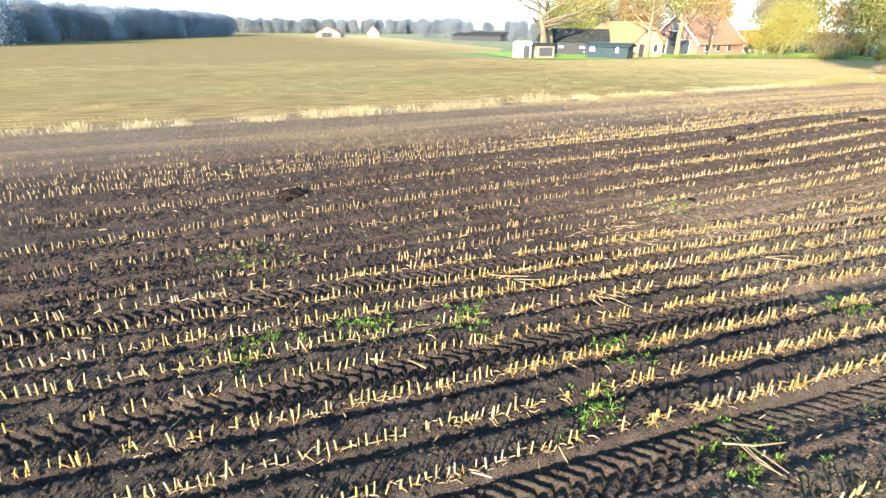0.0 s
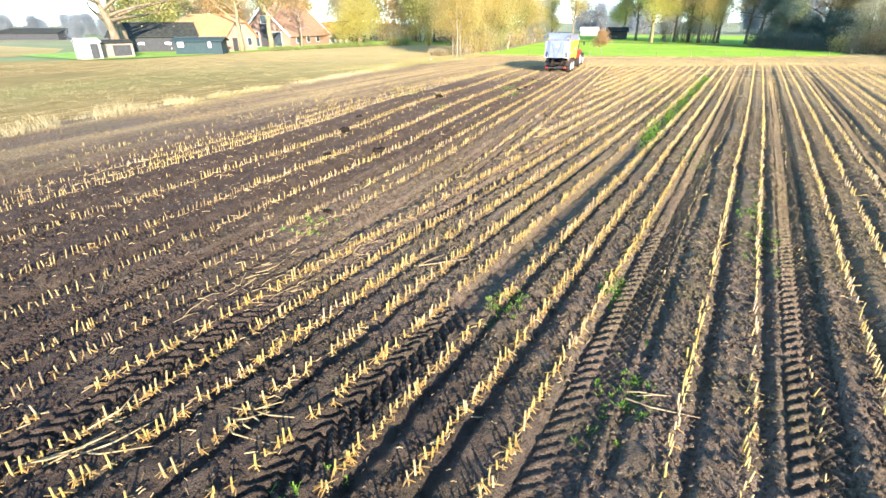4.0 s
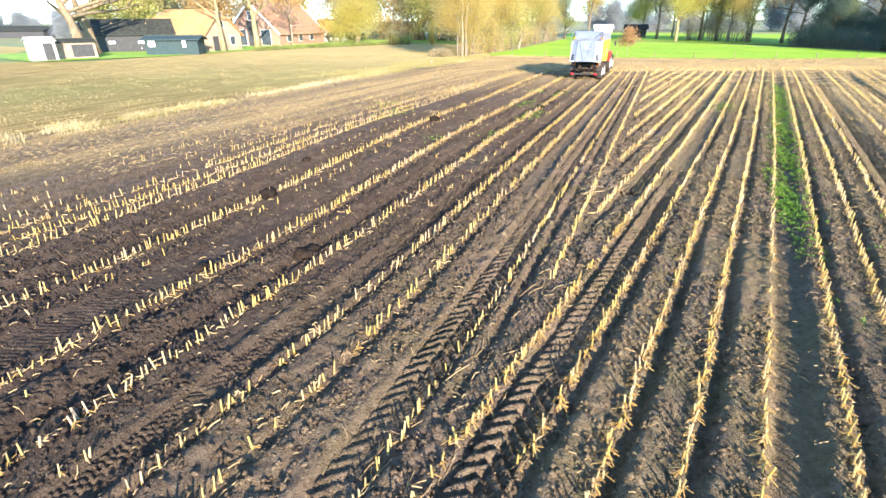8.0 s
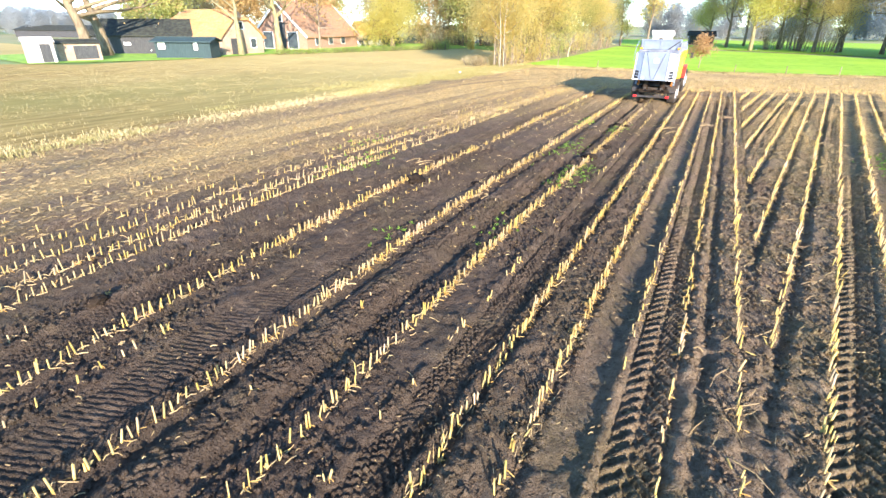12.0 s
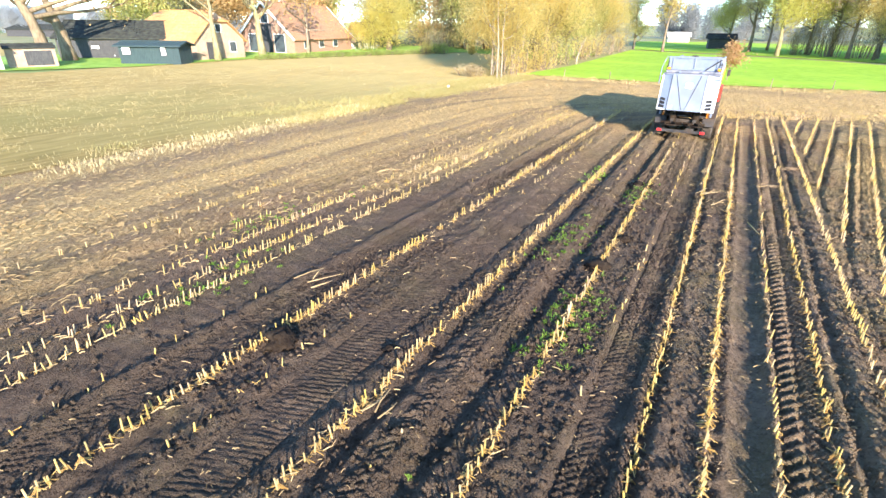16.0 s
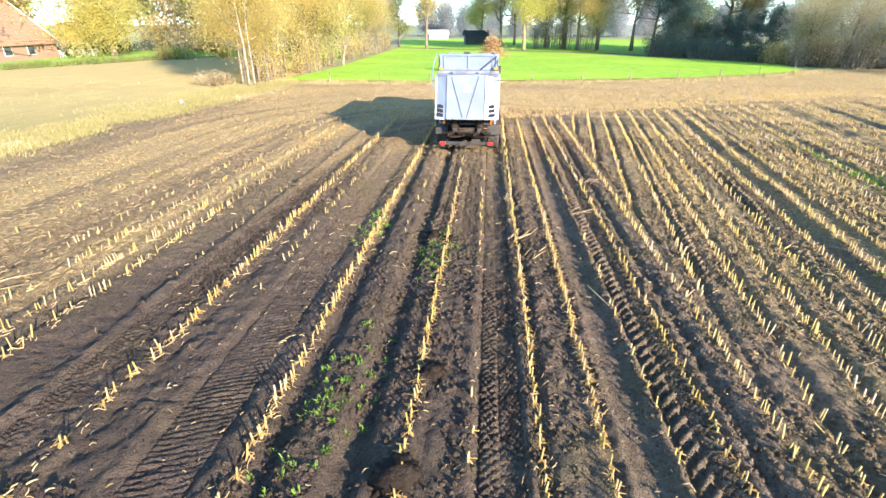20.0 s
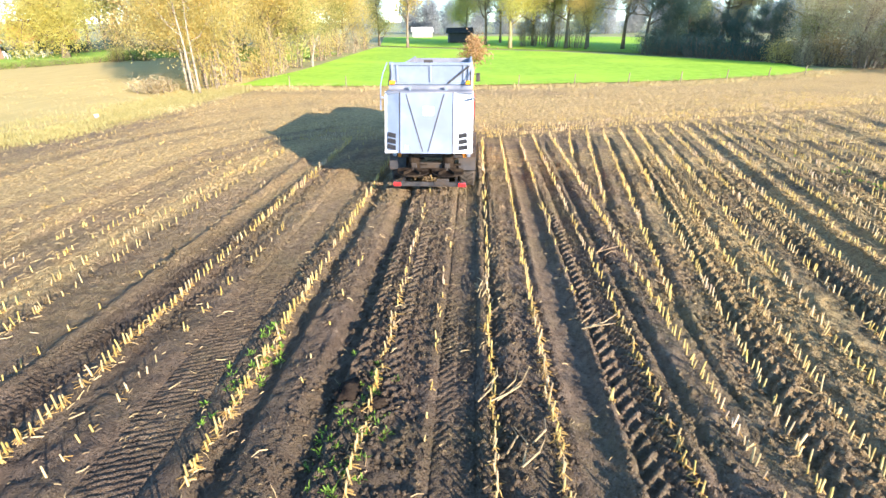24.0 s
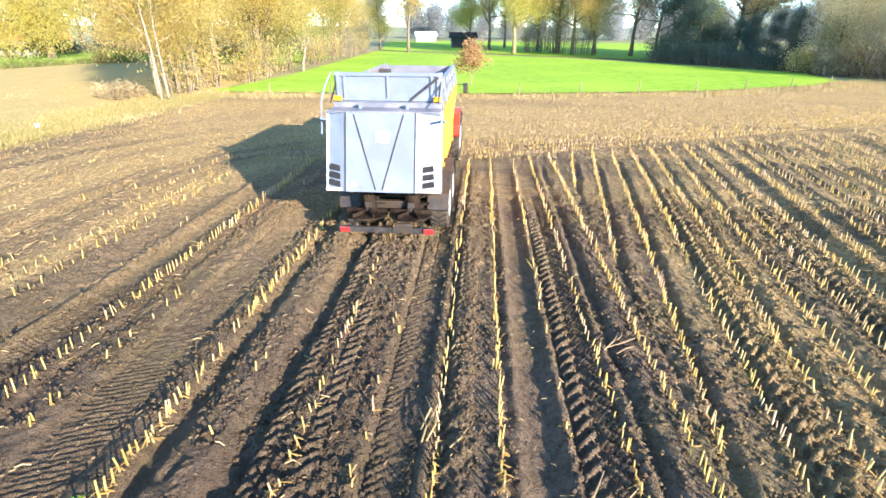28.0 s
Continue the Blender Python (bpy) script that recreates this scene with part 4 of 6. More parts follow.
boxes("filler_cap", [((-0.05, 0.74, 3.48), (0.24, 0.10, 0.08))], DARKSTEEL, spreader, "dark fitting on the top", 0.03)
# rear hood: three upright sheets, the outer two turned forward
H0, H1 = (-0.30, 1.36), (0.12, 2.80)
hood = new("hood")
hood.parent = spreader
tagged(hood, "large pale grey rear hood, hinged at the top")


def hood_sheet(name, x0, x1, fwd0, fwd1, mat, label=""):
    """A sheet of the hood from x0 to x1; fwd: how far each edge is set forward."""
    bm = bmesh.new()
    quad = [(x0, H0[0] + fwd0, H0[1]), (x1, H0[0] + fwd1, H0[1]), (x1, H1[0] + fwd1, H1[1]), (x0, H1[0] + fwd0, H1[1])]
    a = [bm.verts.new(p) for p in quad]
    b = [bm.verts.new((p[0], p[1] + 0.025, p[2])) for p in quad]
    bm.faces.new(a)
    bm.faces.new(b)
    for i in range(4):
        bm.faces.new((a[i], a[(i + 1) % 4], b[(i + 1) % 4], b[i]))
    return part(name, bm, mat, spreader, label)


bpy.data.objects.remove(hood)
hood_sheet("hood_sheet", -0.72, 0.62, 0.0, 0.0, GALV, "pale grey middle sheet of the rear hood")
hood_sheet("hood_sheet", 0.622, 1.10, 0.0, 0.14, GALV, "pale grey outer sheet of the rear hood")
hood_sheet("hood_sheet", -1.10, -0.722, 0.14, 0.0, GALV, "pale grey outer sheet of the rear hood")
SL = math.degrees(math.atan2(H1[0] - H0[0], H1[1] - H0[1]))
zc, yc, ln = (H0[1] + H1[1]) / 2, (H0[0] + H1[0]) / 2, math.hypot(H1[0] - H0[0], H1[1] - H0[1])


def on_hood(name, x, u, w, hgt, mat, label="", fwd=0.0, thick=0.02, roll=0.0):
    """A strip on the hood's back: u metres up from its lower edge."""
    k = u / ln
    y, z = H0[0] + (H1[0] - H0[0]) * k + fwd, H0[1] + (H1[1] - H0[1]) * k
    bm = bmesh.new()
    box(bm, (0, 0, 0), (w, thick, hgt), (0, roll, 0), 0.003)
    bmesh.ops.transform(bm, matrix=Matrix.Translation((x, y - 0.006, z)) @ Matrix.Rotation(radians(-SL), 4, "X"), verts=bm.verts)
    return part(name, bm, mat, spreader, label)


on_hood("hood_seam", -0.72, ln / 2, 0.022, ln, DARKSTEEL, "dark seam between the sheets")
on_hood("hood_seam", 0.62, ln / 2, 0.018, ln, DARKSTEEL, "dark seam between the sheets")
on_hood("hood_fold", -0.35, ln * 0.5, 0.022, ln * 0.98, DARKSTEEL, "narrow dark pressed fold", roll=-17)
on_hood("hood_fold", 0.19, ln * 0.5, 0.022, ln * 0.98, DARKSTEEL, "narrow dark pressed fold", roll=15.6)
on_hood("hood_rim", 0, 0.02, 2.22, 0.05, WHITEPAINT, "light lower rim", 0.06, 0.05)
on_hood("hood_rim", 0, ln - 0.02, 2.20, 0.05, GALV, "light upper rim", 0.06, 0.05)
for sx in (-1, 1):
    on_hood("hood_rim", sx * 1.10, ln / 2, 0.04, ln, WHITEPAINT, "light side rim", 0.14, 0.05)
    for k in range(3):
        fx = 0.86 if sx > 0 else -0.92
        on_hood("louvre", sx * abs(fx), 0.14 + 0.15 * k, 0.27 - 0.02 * k, 0.11, LOUVRE, "near-black slanted strip for the shade in a louvre opening", 0.062, 0.03, -10 if sx > 0 else 14)
    # hood side cheek
    bm = bmesh.new()
    prism(bm, [(H1[0] + 0.16, H1[1]), (0.72, 2.79), (0.72, 2.5), (0.30, 2.35), (H0[0] + 0.42, H0[1]), (H0[0] + 0.16, H0[1])], "x", sx * 1.075, sx * 1.10)
    part("hood_cheek", bm, GREYPAINT, spreader, "grey side cheek of the hood")
    boxes("hood_arm", [((sx * 1.13, 0.30, 2.62), (0.03, 0.9, 0.05), (-12, 0, 0))], GALV, spreader)
on_hood("sign_plate", 0.0, ln * 0.70, 0.26, 0.22, WHITEPAINT, "square white plate riveted on the hood", 0.0, 0.02)
on_hood("sign_plate", -0.55, ln * 0.10, 0.09, 0.09, WHITEPAINT, "small white plate low on the hood", 0.0, 0.03)
boxes("hood_roof", [((0, 0.42, 2.80), (2.16, 0.62, 0.03))], GREYPAINT, spreader, "grey top of the hood")
bm = bmesh.new()
tube(bm, [(-1.12, 0.74, 3.45), (-1.2, 0.5, 3.20), (-1.24, 0.35, 2.95), (-1.24, 0.2, 2.35)], 0.018, 6)
part("side_rod", bm, GALV, spreader, "thin bent rod at the hood's side")
# beaters, discs and rear bar with lamps
for sx in (-1, 1):
    bm = bmesh.new()
    tube(bm, [(sx * 0.46, 0.55, 0.78), (sx * 0.46, 0.62, 2.2)], 0.16, 12)
    for k in range(14):
        a = k * 0.9
        box(bm, (sx * 0.46 + 0.24 * math.cos(a), 0.58 + 0.24 * math.sin(a), 0.85 + k * 0.095), (0.22, 0.10, 0.03), (0, 0, math.degrees(a)))
    part("beater", bm, MANURE, spreader, "upright shredding beater caked with manure")
    bm = bmesh.new()
    tube(bm, [(sx * 0.46, 0.28, 0.70), (sx * 0.46, 0.28, 0.74)], 0.44, 24)
    disc = part("spreading_disc", bm, MANURE, spreader, "flat spreading disc caked with manure")
    for k in range(6):
        a = k * math.pi / 3
        boxes("vane", [((sx * 0.46 + 0.25 * math.cos(a), 0.28 + 0.25 * math.sin(a), 0.78), (0.36, 0.02, 0.08), (0, 0, math.degrees(a)))], MANURE, disc, "", 0.004)
    lampbox = boxes("tail_lamp", [((sx * 0.86, -0.02, 0.47), (0.24, 0.07, 0.13))], DARKSTEEL, spreader, "", 0.015)
    boxes("lens", [((sx * 0.86, -0.058, 0.47), (0.19, 0.02, 0.10))], REDGLASS, lampbox, "red tail lamp lens", 0.01)
    boxes("lamp_arm", [((sx * 0.70, 0.35, 0.58), (0.06, 0.75, 0.06), (10, 0, 0))], DARKSTEEL, spreader)
boxes("rear_bar", [((0, 0.02, 0.46), (1.7, 0.08, 0.12)), ((0.35, -0.0, 0.56), (0.32, 0.06, 0.12))], DARKSTEEL, spreader, "dark mud-covered rear bar")
boxes("number_plate", [((0.30, -0.05, 0.50), (0.34, 0.012, 0.10))], DARKSTEEL, spreader, "mud-covered plate", 0.003)
# load inside
bm = bmesh.new()
box(bm, (0, 3.6, 1.72), (1.66, 4.5, 1.2), None, 0.12)
part("load", bm, MANURE, spreader, "dark manure load")

# ---- the tractor in front of it ----
tractor = thing("tractor", "red tractor with white cab roof and rims, hitched to the spreader", "tractor", SX - math.sin(radians(SR)) * 7.85, SY + math.cos(radians(SR)) * 7.85, 0, SR)
for sx in (-1, 1):
    wheel("wheel", tractor, sx * 0.90, 0.0, 0.82, 0.52, 0.47, 20, "")
    wheel("wheel", tractor, sx * 0.88, 2.48, 0.60, 0.44, 0.34, 18, "")
    bm = bmesh.new()
    arc = [(-0.86, 1.02), (-0.80, 1.35), (-0.52, 1.66), (-0.1, 1.78), (0.35, 1.74), (0.66, 1.5)]
    prism(bm, arc + [(y * 0.94, z - 0.06) for y, z in arc[::-1]], "x", sx * 0.55, sx * 1.14)
    part("rear_fender", bm, REDPAINT, tractor, "red rear mudguard")
    bm = bmesh.new()
    arc = [(1.86, 0.95), (2.0, 1.15), (2.3, 1.28), (2.65, 1.27), (2.95, 1.1)]
    prism(bm, arc + [(y, z - 0.05) for y, z in arc[::-1]], "x", sx * 0.66, sx * 1.10)
    part("front_fender", bm, DARKSTEEL, tractor, "dark front mudguard")
    boxes("mirror_arm", [((sx * 0.95, 0.98, 2.42), (0.62, 0.03, 0.03))], DARKSTEEL, tractor)
    boxes("mirror", [((sx * 1.26, 0.98, 2.30), (0.16, 0.06, 0.34))], DARKSTEEL, tractor, "dark door mirror", 0.02)
    for y, lean in ((-0.62, -8), (0.30, 0), (0.92, 6)):
        boxes("cab_pillar", [((sx * 0.72, y, 2.12), (0.07, 0.07, 1.22), (lean, 0, 0))], DARKSTEEL if y > 0 else WHITEPAINT, tractor)
    boxes("side_window", [((sx * 0.715, 0.62, 2.12), (0.015, 0.56, 1.12)), ((sx * 0.715, -0.16, 2.12), (0.015, 0.82, 1.12))], CABGLASS, tractor, "dark green cab glass")
    boxes("work_lamp", [((sx * 0.5, -0.72, 2.68), (0.16, 0.08, 0.12))], WHITEPAINT, tractor, "", 0.03)
    boxes("step", [((sx * 0.72, 0.95, 0.75), (0.32, 0.36, 0.7))], DARKSTEEL, tractor)
boxes("rear_window", [((0, -0.60, 2.12), (1.36, 0.015, 1.1), (8, 0, 0))], CABGLASS, tractor, "dark rear window")
boxes("windscreen", [((0, 0.96, 2.12), (1.36, 0.015, 1.1), (-6, 0, 0))], CABGLASS, tractor, "dark windscreen")
bm = bmesh.new()
box(bm, (0, 0.14, 2.80), (1.62, 1.95, 0.20), None, 0.08, 0.86)
part("cab_roof", bm, WHITEPAINT, tractor, "white rounded cab roof")
boxes("beacon", [((0.5, 0.6, 2.95), (0.12, 0.12, 0.14))], AMBER, tractor, "amber beacon", 0.03)
boxes("cab_base", [((0, 0.15, 1.36), (1.36, 1.5, 0.46))], REDPAINT, tractor, "", 0.04)
bm = bmesh.new()
prism(bm, [(0.95, 1.05), (3.05, 1.0), (3.18, 1.25), (3.0, 1.62), (0.95, 1.78)], "x", -0.42, 0.42)
part("bonnet", bm, REDPAINT, tractor, "sloping red bonnet")
boxes("grille", [((0, 3.12, 1.25), (0.7, 0.08, 0.42), (-14, 0, 0))], DARKSTEEL, tractor)
boxes("engine", [((0, 1.9, 0.80), (0.62, 2.4, 0.55)), ((0, -0.2, 0.85), (0.7, 1.3, 0.7))], DARKSTEEL, tractor)
boxes("front_axle", [((0, 2.48, 0.58), (1.5, 0.18, 0.18)), ((0, 0, 0.80), (1.4, 0.26, 0.26))], DARKSTEEL, tractor)
bm = bmesh.new()
tube(bm, [(0.62, 1.05, 1.1), (0.62, 1.06, 1.55), (0.62, 1.10, 2.62)], [0.08, 0.115, 0.11], 14)
part("exhaust_stack", bm, DARKSTEEL, tractor, "thick black exhaust stack")
boxes("linkage", [((sx * 0.38, -0.85, 0.72), (0.07, 0.75, 0.10), (8, 0, 0)) for sx in (-1, 1)] + [((0, -0.8, 0.62), (0.2, 0.9, 0.14))], DARKSTEEL, tractor)


# ---- trees ----
LEAFS = {
    "oak": material("oak_leaf", (0.38, 0.25, 0.10), (0.52, 0.36, 0.16), 0.7, 0.7, vary=0.35, leaf=0.45),
    "yellow": material("yellow_leaf", (0.60, 0.475, 0.17), (0.73, 0.60, 0.245), 0.6, 0.75, vary=0.12, leaf=0.72),
    "willow": material("willow_leaf", (0.58, 0.51, 0.15), (0.66, 0.59, 0.22), 0.5, 0.75, vary=0.12, leaf=0.68),
    "green": material("green_leaf", (0.26, 0.28, 0.08), (0.44, 0.41, 0.14), 0.6, 0.7, vary=0.35, leaf=0.45),
    "orange": material("orange_leaf", (0.42, 0.24, 0.11), (0.50, 0.32, 0.16), 0.8, 0.7, vary=0.3, leaf=0.5),
    "brown": material("brown_twigs", (0.35, 0.275, 0.155), (0.50, 0.41, 0.24), 0.5, 0.9, vary=0.25, leaf=0.35),
    "dark": material("dark_needles", (0.075, 0.125, 0.11), (0.13, 0.18, 0.145), 0.8, 0.95, vary=0.15, leaf=0.5),
    "lime": material("lime_leaf", (0.50, 0.47, 0.12), (0.62, 0.56, 0.18), 0.6, 0.75, vary=0.14, leaf=0.68),
    "larch": material("larch_needles", (0.22, 0.27, 0.13), (0.30, 0.34, 0.17), 0.6, 0.8, vary=0.2, leaf=0.5),
    "hedge": material("hedge_leaf", (0.20, 0.27, 0.06), (0.30, 0.37, 0.10), 0.8, 0.7, vary=0.3, leaf=0.35),
    # tan autumn leaf, paled and greyed for haze on trees behind the farm
    "pale": material("pale_hazed_autumn_leaf", (0.40, 0.36, 0.22), (0.52, 0.47, 0.30), 0.3, 0.8, vary=0.2, leaf=0.6),
    # distance haze is put into this pale bluish-grey leaf colour
    "haze": material("hazed_far_leaf", (0.33, 0.36, 0.37), (0.44, 0.455, 0.45), 0.06, 0.9, vary=0.12, leaf=0.6),
}


def leaf_cloud(centres, sigma, per, size, seed, squash=0.8, droop=0.0, slim=1.0):
    """Small leaf faces, folded along the middle, scattered round the branch tips."""
    r = np.random.default_rng(seed)
    c = np.repeat(np.asarray(centres, float), per, 0)
    n = len(c)
    p = c + r.normal(0, 1, (n, 3)) * np.array([sigma, sigma, sigma * squash])
    if droop:
        p[:, 2] -= r.uniform(0, droop, n)
    d = r.normal(0, 1, (n, 3))
    d /= np.linalg.norm(d, axis=1)[:, None]
    e = np.cross(d, r.normal(0, 1, (n, 3)))
    e /= np.linalg.norm(e, axis=1)[:, None]
    f = np.cross(d, e)
    s = (size * r.uniform(0.6, 1.4, n))[:, None]
    w = s * 0.62 * slim
    v = np.stack([p - d * s, p + e * w + f * s * 0.2, p + d * s, p - e * w + f * s * 0.2], 1).reshape(-1, 3)
    o = (np.arange(n) * 4)[:, None, None]
    t = np.array([[0, 1, 2], [0, 2, 3]])[None] + o
    return v, t.reshape(-1, 3)


def limbs(bm, r, base, direction, length, radius, depth, tips, seg, up=0.25, spread=0.7, kids=3, jitter=0.25):
    """A limb that bends and forks; its tips are gathered."""
    pts, rad = [Vector(base)], [radius]
    d = Vector(direction).normalized()
    steps = 3 if depth else 2
    for k in range(steps):
        d = (d + Vector((r.normal(0, jitter), r.normal(0, jitter), r.normal(0, jitter * 0.6) + up * 0.3))).normalized()
        pts.append(pts[-1] + d * length / steps)
        rad.append(radius * (1 - 0.62 * (k + 1) / steps))
    tube(bm, pts, rad, seg, cap=False)
    if depth == 0:
        tips.append(tuple(pts[-1]))
        tips.append(tuple((pts[-1] + pts[-2]) / 2))
        return
    for k in range(kids):
        s = r.uniform(0.45, 1.0)
        i = min(int(s * steps), steps - 1)
        at = pts[i].lerp(pts[i + 1], s * steps - i) if i + 1 < len(pts) else pts[-1]
        side = Vector((r.normal(0, 1), r.normal(0, 1), r.normal(0.25, 0.5))).normalized()
        limbs(bm, r, at, d * (1 - spread) + side * spread + Vector((0, 0, up)), length * r.uniform(0.5, 0.72), radius * 0.42, depth - 1, tips, max(3, seg - 2), up, spread, kids, jitter)


def tree(name, label, x, y, rz=0.0, tall=12.0, trunk=0.3, clear=0.3, kids=9, reach=0.42, depth=1, leaf="yellow", bark=BARK, per=26, sigma=0.7, size=0.2,
         seed=1, up=0.3, lean=(0.0, 0.0), squash=0.8, droop=0.0, slim=1.0, group="", stems=1):
    """A tapered trunk with limbs and a crown of leaves round their tips."""
    r = np.random.default_rng(seed)
    ob = thing(name, label, "tree", x, y, 0, rz, group)
    bm, tips = bmesh.new(), []
    for st in range(stems):
        ox, oy = (r.normal(0, trunk * 1.6), r.normal(0, trunk * 1.6)) if stems > 1 else (0, 0)
        pts, rad, n = [], [], 7
        bx, by = r.normal(0, 0.05), r.normal(0, 0.05)
        hh = tall * (r.uniform(0.75, 1.0) if stems > 1 else 1.0)
        for k in range(n + 1):
            s = k / n
            pts.append((ox + (lean[0] + bx) * hh * s * s + r.normal(0, 0.012) * hh * s, oy + (lean[1] + by) * hh * s * s + r.normal(0, 0.012) * hh * s, -0.15 + hh * 0.94 * s))
            rad.append(trunk * (1.25 if k == 0 else 1) * (1 - 0.86 * s))
        tube(bm, pts, rad, 9)
        tips.append(pts[-1])
        kk = max(3, kids // stems)
        for k in range(kk):
            s = clear + (0.97 - clear) * (k + r.uniform(0, 1)) / kk
            i = min(int(s * n), n - 1)
            at = Vector(pts[i]).lerp(Vector(pts[i + 1]), s * n - i)
            a = r.uniform(0, 2 * math.pi) + k * 2.4
            taper = 1.0 - 0.55 * (s - clear) / (1 - clear)
            limbs(bm, r, at, (math.cos(a), math.sin(a), r.uniform(0.1, 0.6)), tall * reach * r.uniform(0.7, 1.1) * taper, trunk * 0.42 * taper, depth, tips, 5, up)
    part("trunk", bm, bark, ob, smooth=True)
    v, t = leaf_cloud(tips, sigma, per, size, seed, squash, droop, slim)
    crown = arrays("crown", v, t, LEAFS[leaf], ob)
    return ob


def again(ob, spots):
    """Copies of a tree at (x, y, turn, scale)."""
    for x, y, rz, k in spots:
        copy_thing(ob, pose(x, y, 0, 0, 0, rz) @ Matrix.Scale(k, 4))


def bush(name, label, x, y, wide, tall, leaf, n, seed, size=0.16, rz=0.0, long=None, category="bush", group=""):
    """A many-stemmed shrub with an uneven outline."""
    r = np.random.default_rng(seed)
    ob = thing(name, label, category, x, y, 0, rz, group)
    bm, tips = bmesh.new(), []
    ln = long or wide
    for k in range(max(7, n // 60)):
        px, py = r.uniform(-ln / 2, ln / 2) * 0.9, r.uniform(-wide / 2, wide / 2) * 0.8
        hh = tall * r.uniform(0.55, 1.0)
        tube(bm, [(px * 0.8, py * 0.8, -0.1), (px, py, hh * 0.5), (px + r.normal(0, 0.25), py + r.normal(0, 0.25), hh)], [0.05, 0.035, 0.012], 4, cap=False)
        for s in (0.35, 0.6, 0.85, 1.0):
            tips.append((px + r.normal(0, 0.15), py + r.normal(0, 0.15), hh * s))
    tagged(part("stem", bm, BARK, ob), kind="stuff")
    fine = leaf == "brown"
    v, t = leaf_cloud(tips, min(wide, tall) * 0.22, max(4, n // len(tips)), size * (1.9 if fine else 1.0), seed, slim=0.16 if fine else 1.0)
    v[:, 2] = np.maximum(v[:, 2], 0.02)
    arrays("foliage", v, t, LEAFS[leaf], ob)
    return ob


# ---- trees and bushes in their places ----
tree("oak_tree", "old broad two-trunked oak with thin orange-brown leaves by the sheds", -78.8, 53.4, 0, 16, 0.80, 0.34, 14, 0.62, 2, "oak", OAKBARK, 22, 1.0, 0.13, 3, 0.15, lean=(-0.10, -0.18), stems=2)
tree("pollard_tree", "pale-barked pollard with upright thinly leaved branches by the house", -66.4, 65.2, 0, 12, 0.42, 0.40, 12, 0.40, 1, "green", PALEBARK, 14, 0.7, 0.18, 4, 0.8, group="pollards by the farmhouses")
tree("pollard_tree", "pale-barked thick pollard with few yellow-green leaves before the gable", -66.0, 72.0, 0, 12.5, 0.55, 0.40, 12, 0.42, 1, "green", PALEBARK, 10, 0.7, 0.18, 5, 0.8, group="pollards by the farmhouses")
tree("leaning_tree", "bare brown leaning tree before the red roof", -66.8, 81.5, 0, 10, 0.28, 0.35, 10, 0.5, 1, "oak", BARK, 8, 0.7, 0.2, 6, 0.2, lean=(-0.2, 0.1))
tree("willow_tree", "round bright yellow willow behind the hedge", -65.5, 100.5, 0, 10.0, 0.5, 0.25, 18, 0.45, 1, "willow", BARK, 330, 1.1, 0.10, 7, 0.10, droop=1.7)
birch = tree("birch_tree", "slim pale-stemmed birch with yellow leaves in the field corner", -26.8, 66.2, 0, 12.5, 0.082, 0.22, 18, 0.24, 1, "yellow", BIRCHBARK, 210, 0.8, 0.055, 8, 0.5, group="birches in the field corner", stems=2)
again(birch, [(-28.6, 68.2, 70, 1.05), (-27.8, 71.0, 140, 0.95), (-30.2, 72.5, 200, 1.1), (-28.8, 76.0, 250, 1.0), (-31.5, 77.5, 20, 0.95)])
ash = tree("ash_tree", "tall autumn tree with thin yellow leaves along the ditch", -31, 80, 0, 15, 0.24, 0.12, 22, 0.30, 1, "yellow", BARK, 230, 1.15, 0.075, 9, 0.4, group="autumn trees along the ditch")
again(ash, [(8, 124, 40, 0.95), (33, 106, 100, 0.9), (26, 112, 200, 1.0), (-34.5, 83.5, 60, 0.9), (-30.5, 87.5, 130, 0.95), (-34, 93, 210, 1.1), (-31, 101, 300, 0.9), (-33.5, 109, 20, 1.0), (-31.5, 118, 90, 0.95), (-35, 126, 160, 1.1)])
alder = tree("alder_tree", "tall olive-green tree among the yellow ones", -29.5, 92.5, 0, 12, 0.22, 0.12, 20, 0.26, 1, "green", BARK, 170, 1.0, 0.07, 10, 0.4, group="autumn trees along the ditch")
again(alder, [(31, 101, 140, 0.85), (-36, 99, 80, 1.0), (-32.5, 113, 250, 0.9), (-30, 138, 20, 1.0)])
for k, (x, y, w, h, lf) in enumerate([(-27.5, 69.0, 2.4, 3.4, "yellow"), (-30.2, 66.6, 2.6, 0.9, "brown"), (-28.0, 73.5, 2.4, 3.0, "yellow"), (-27.2, 77.5, 2.2, 2.6, "yellow"), (-28.0, 82.0, 2.6, 3.6, "yellow"), (-28.0, 87.0, 2.4, 3.0, "green"), (-28.6, 97.5, 2.6, 3.4, "yellow"), (-29.4, 105.5, 2.6, 3.2, "yellow"), (-29.6, 114, 2.8, 3.6, "brown"), (-30, 124, 2.8, 3.4, "yellow")]):
    bush("ditch_bush", {"brown": "bare brown thicket under the birches", "yellow": "yellowing shrub along the ditch", "green": "olive shrub along the ditch"}[lf], x, y, w, h, lf, 1300, 40 + k, 0.08, group="shrubs along the ditch")
tree("dead_trunk", "leaning white dead trunk at the meadow's edge", -26.6, 88.5, 0, 3.4, 0.16, 0.6, 3, 0.2, 0, "brown", BIRCHBARK, 3, 0.2, 0.1, 12, 0.3, lean=(0.25, 0))
tree("red_maple", "small young tree with orange-red leaves at the headland", -8.7, 76.6, 0, 3.1, 0.06, 0.36, 10, 0.36, 1, "orange", BARK, 34, 0.34, 0.085, 13, 0.25)
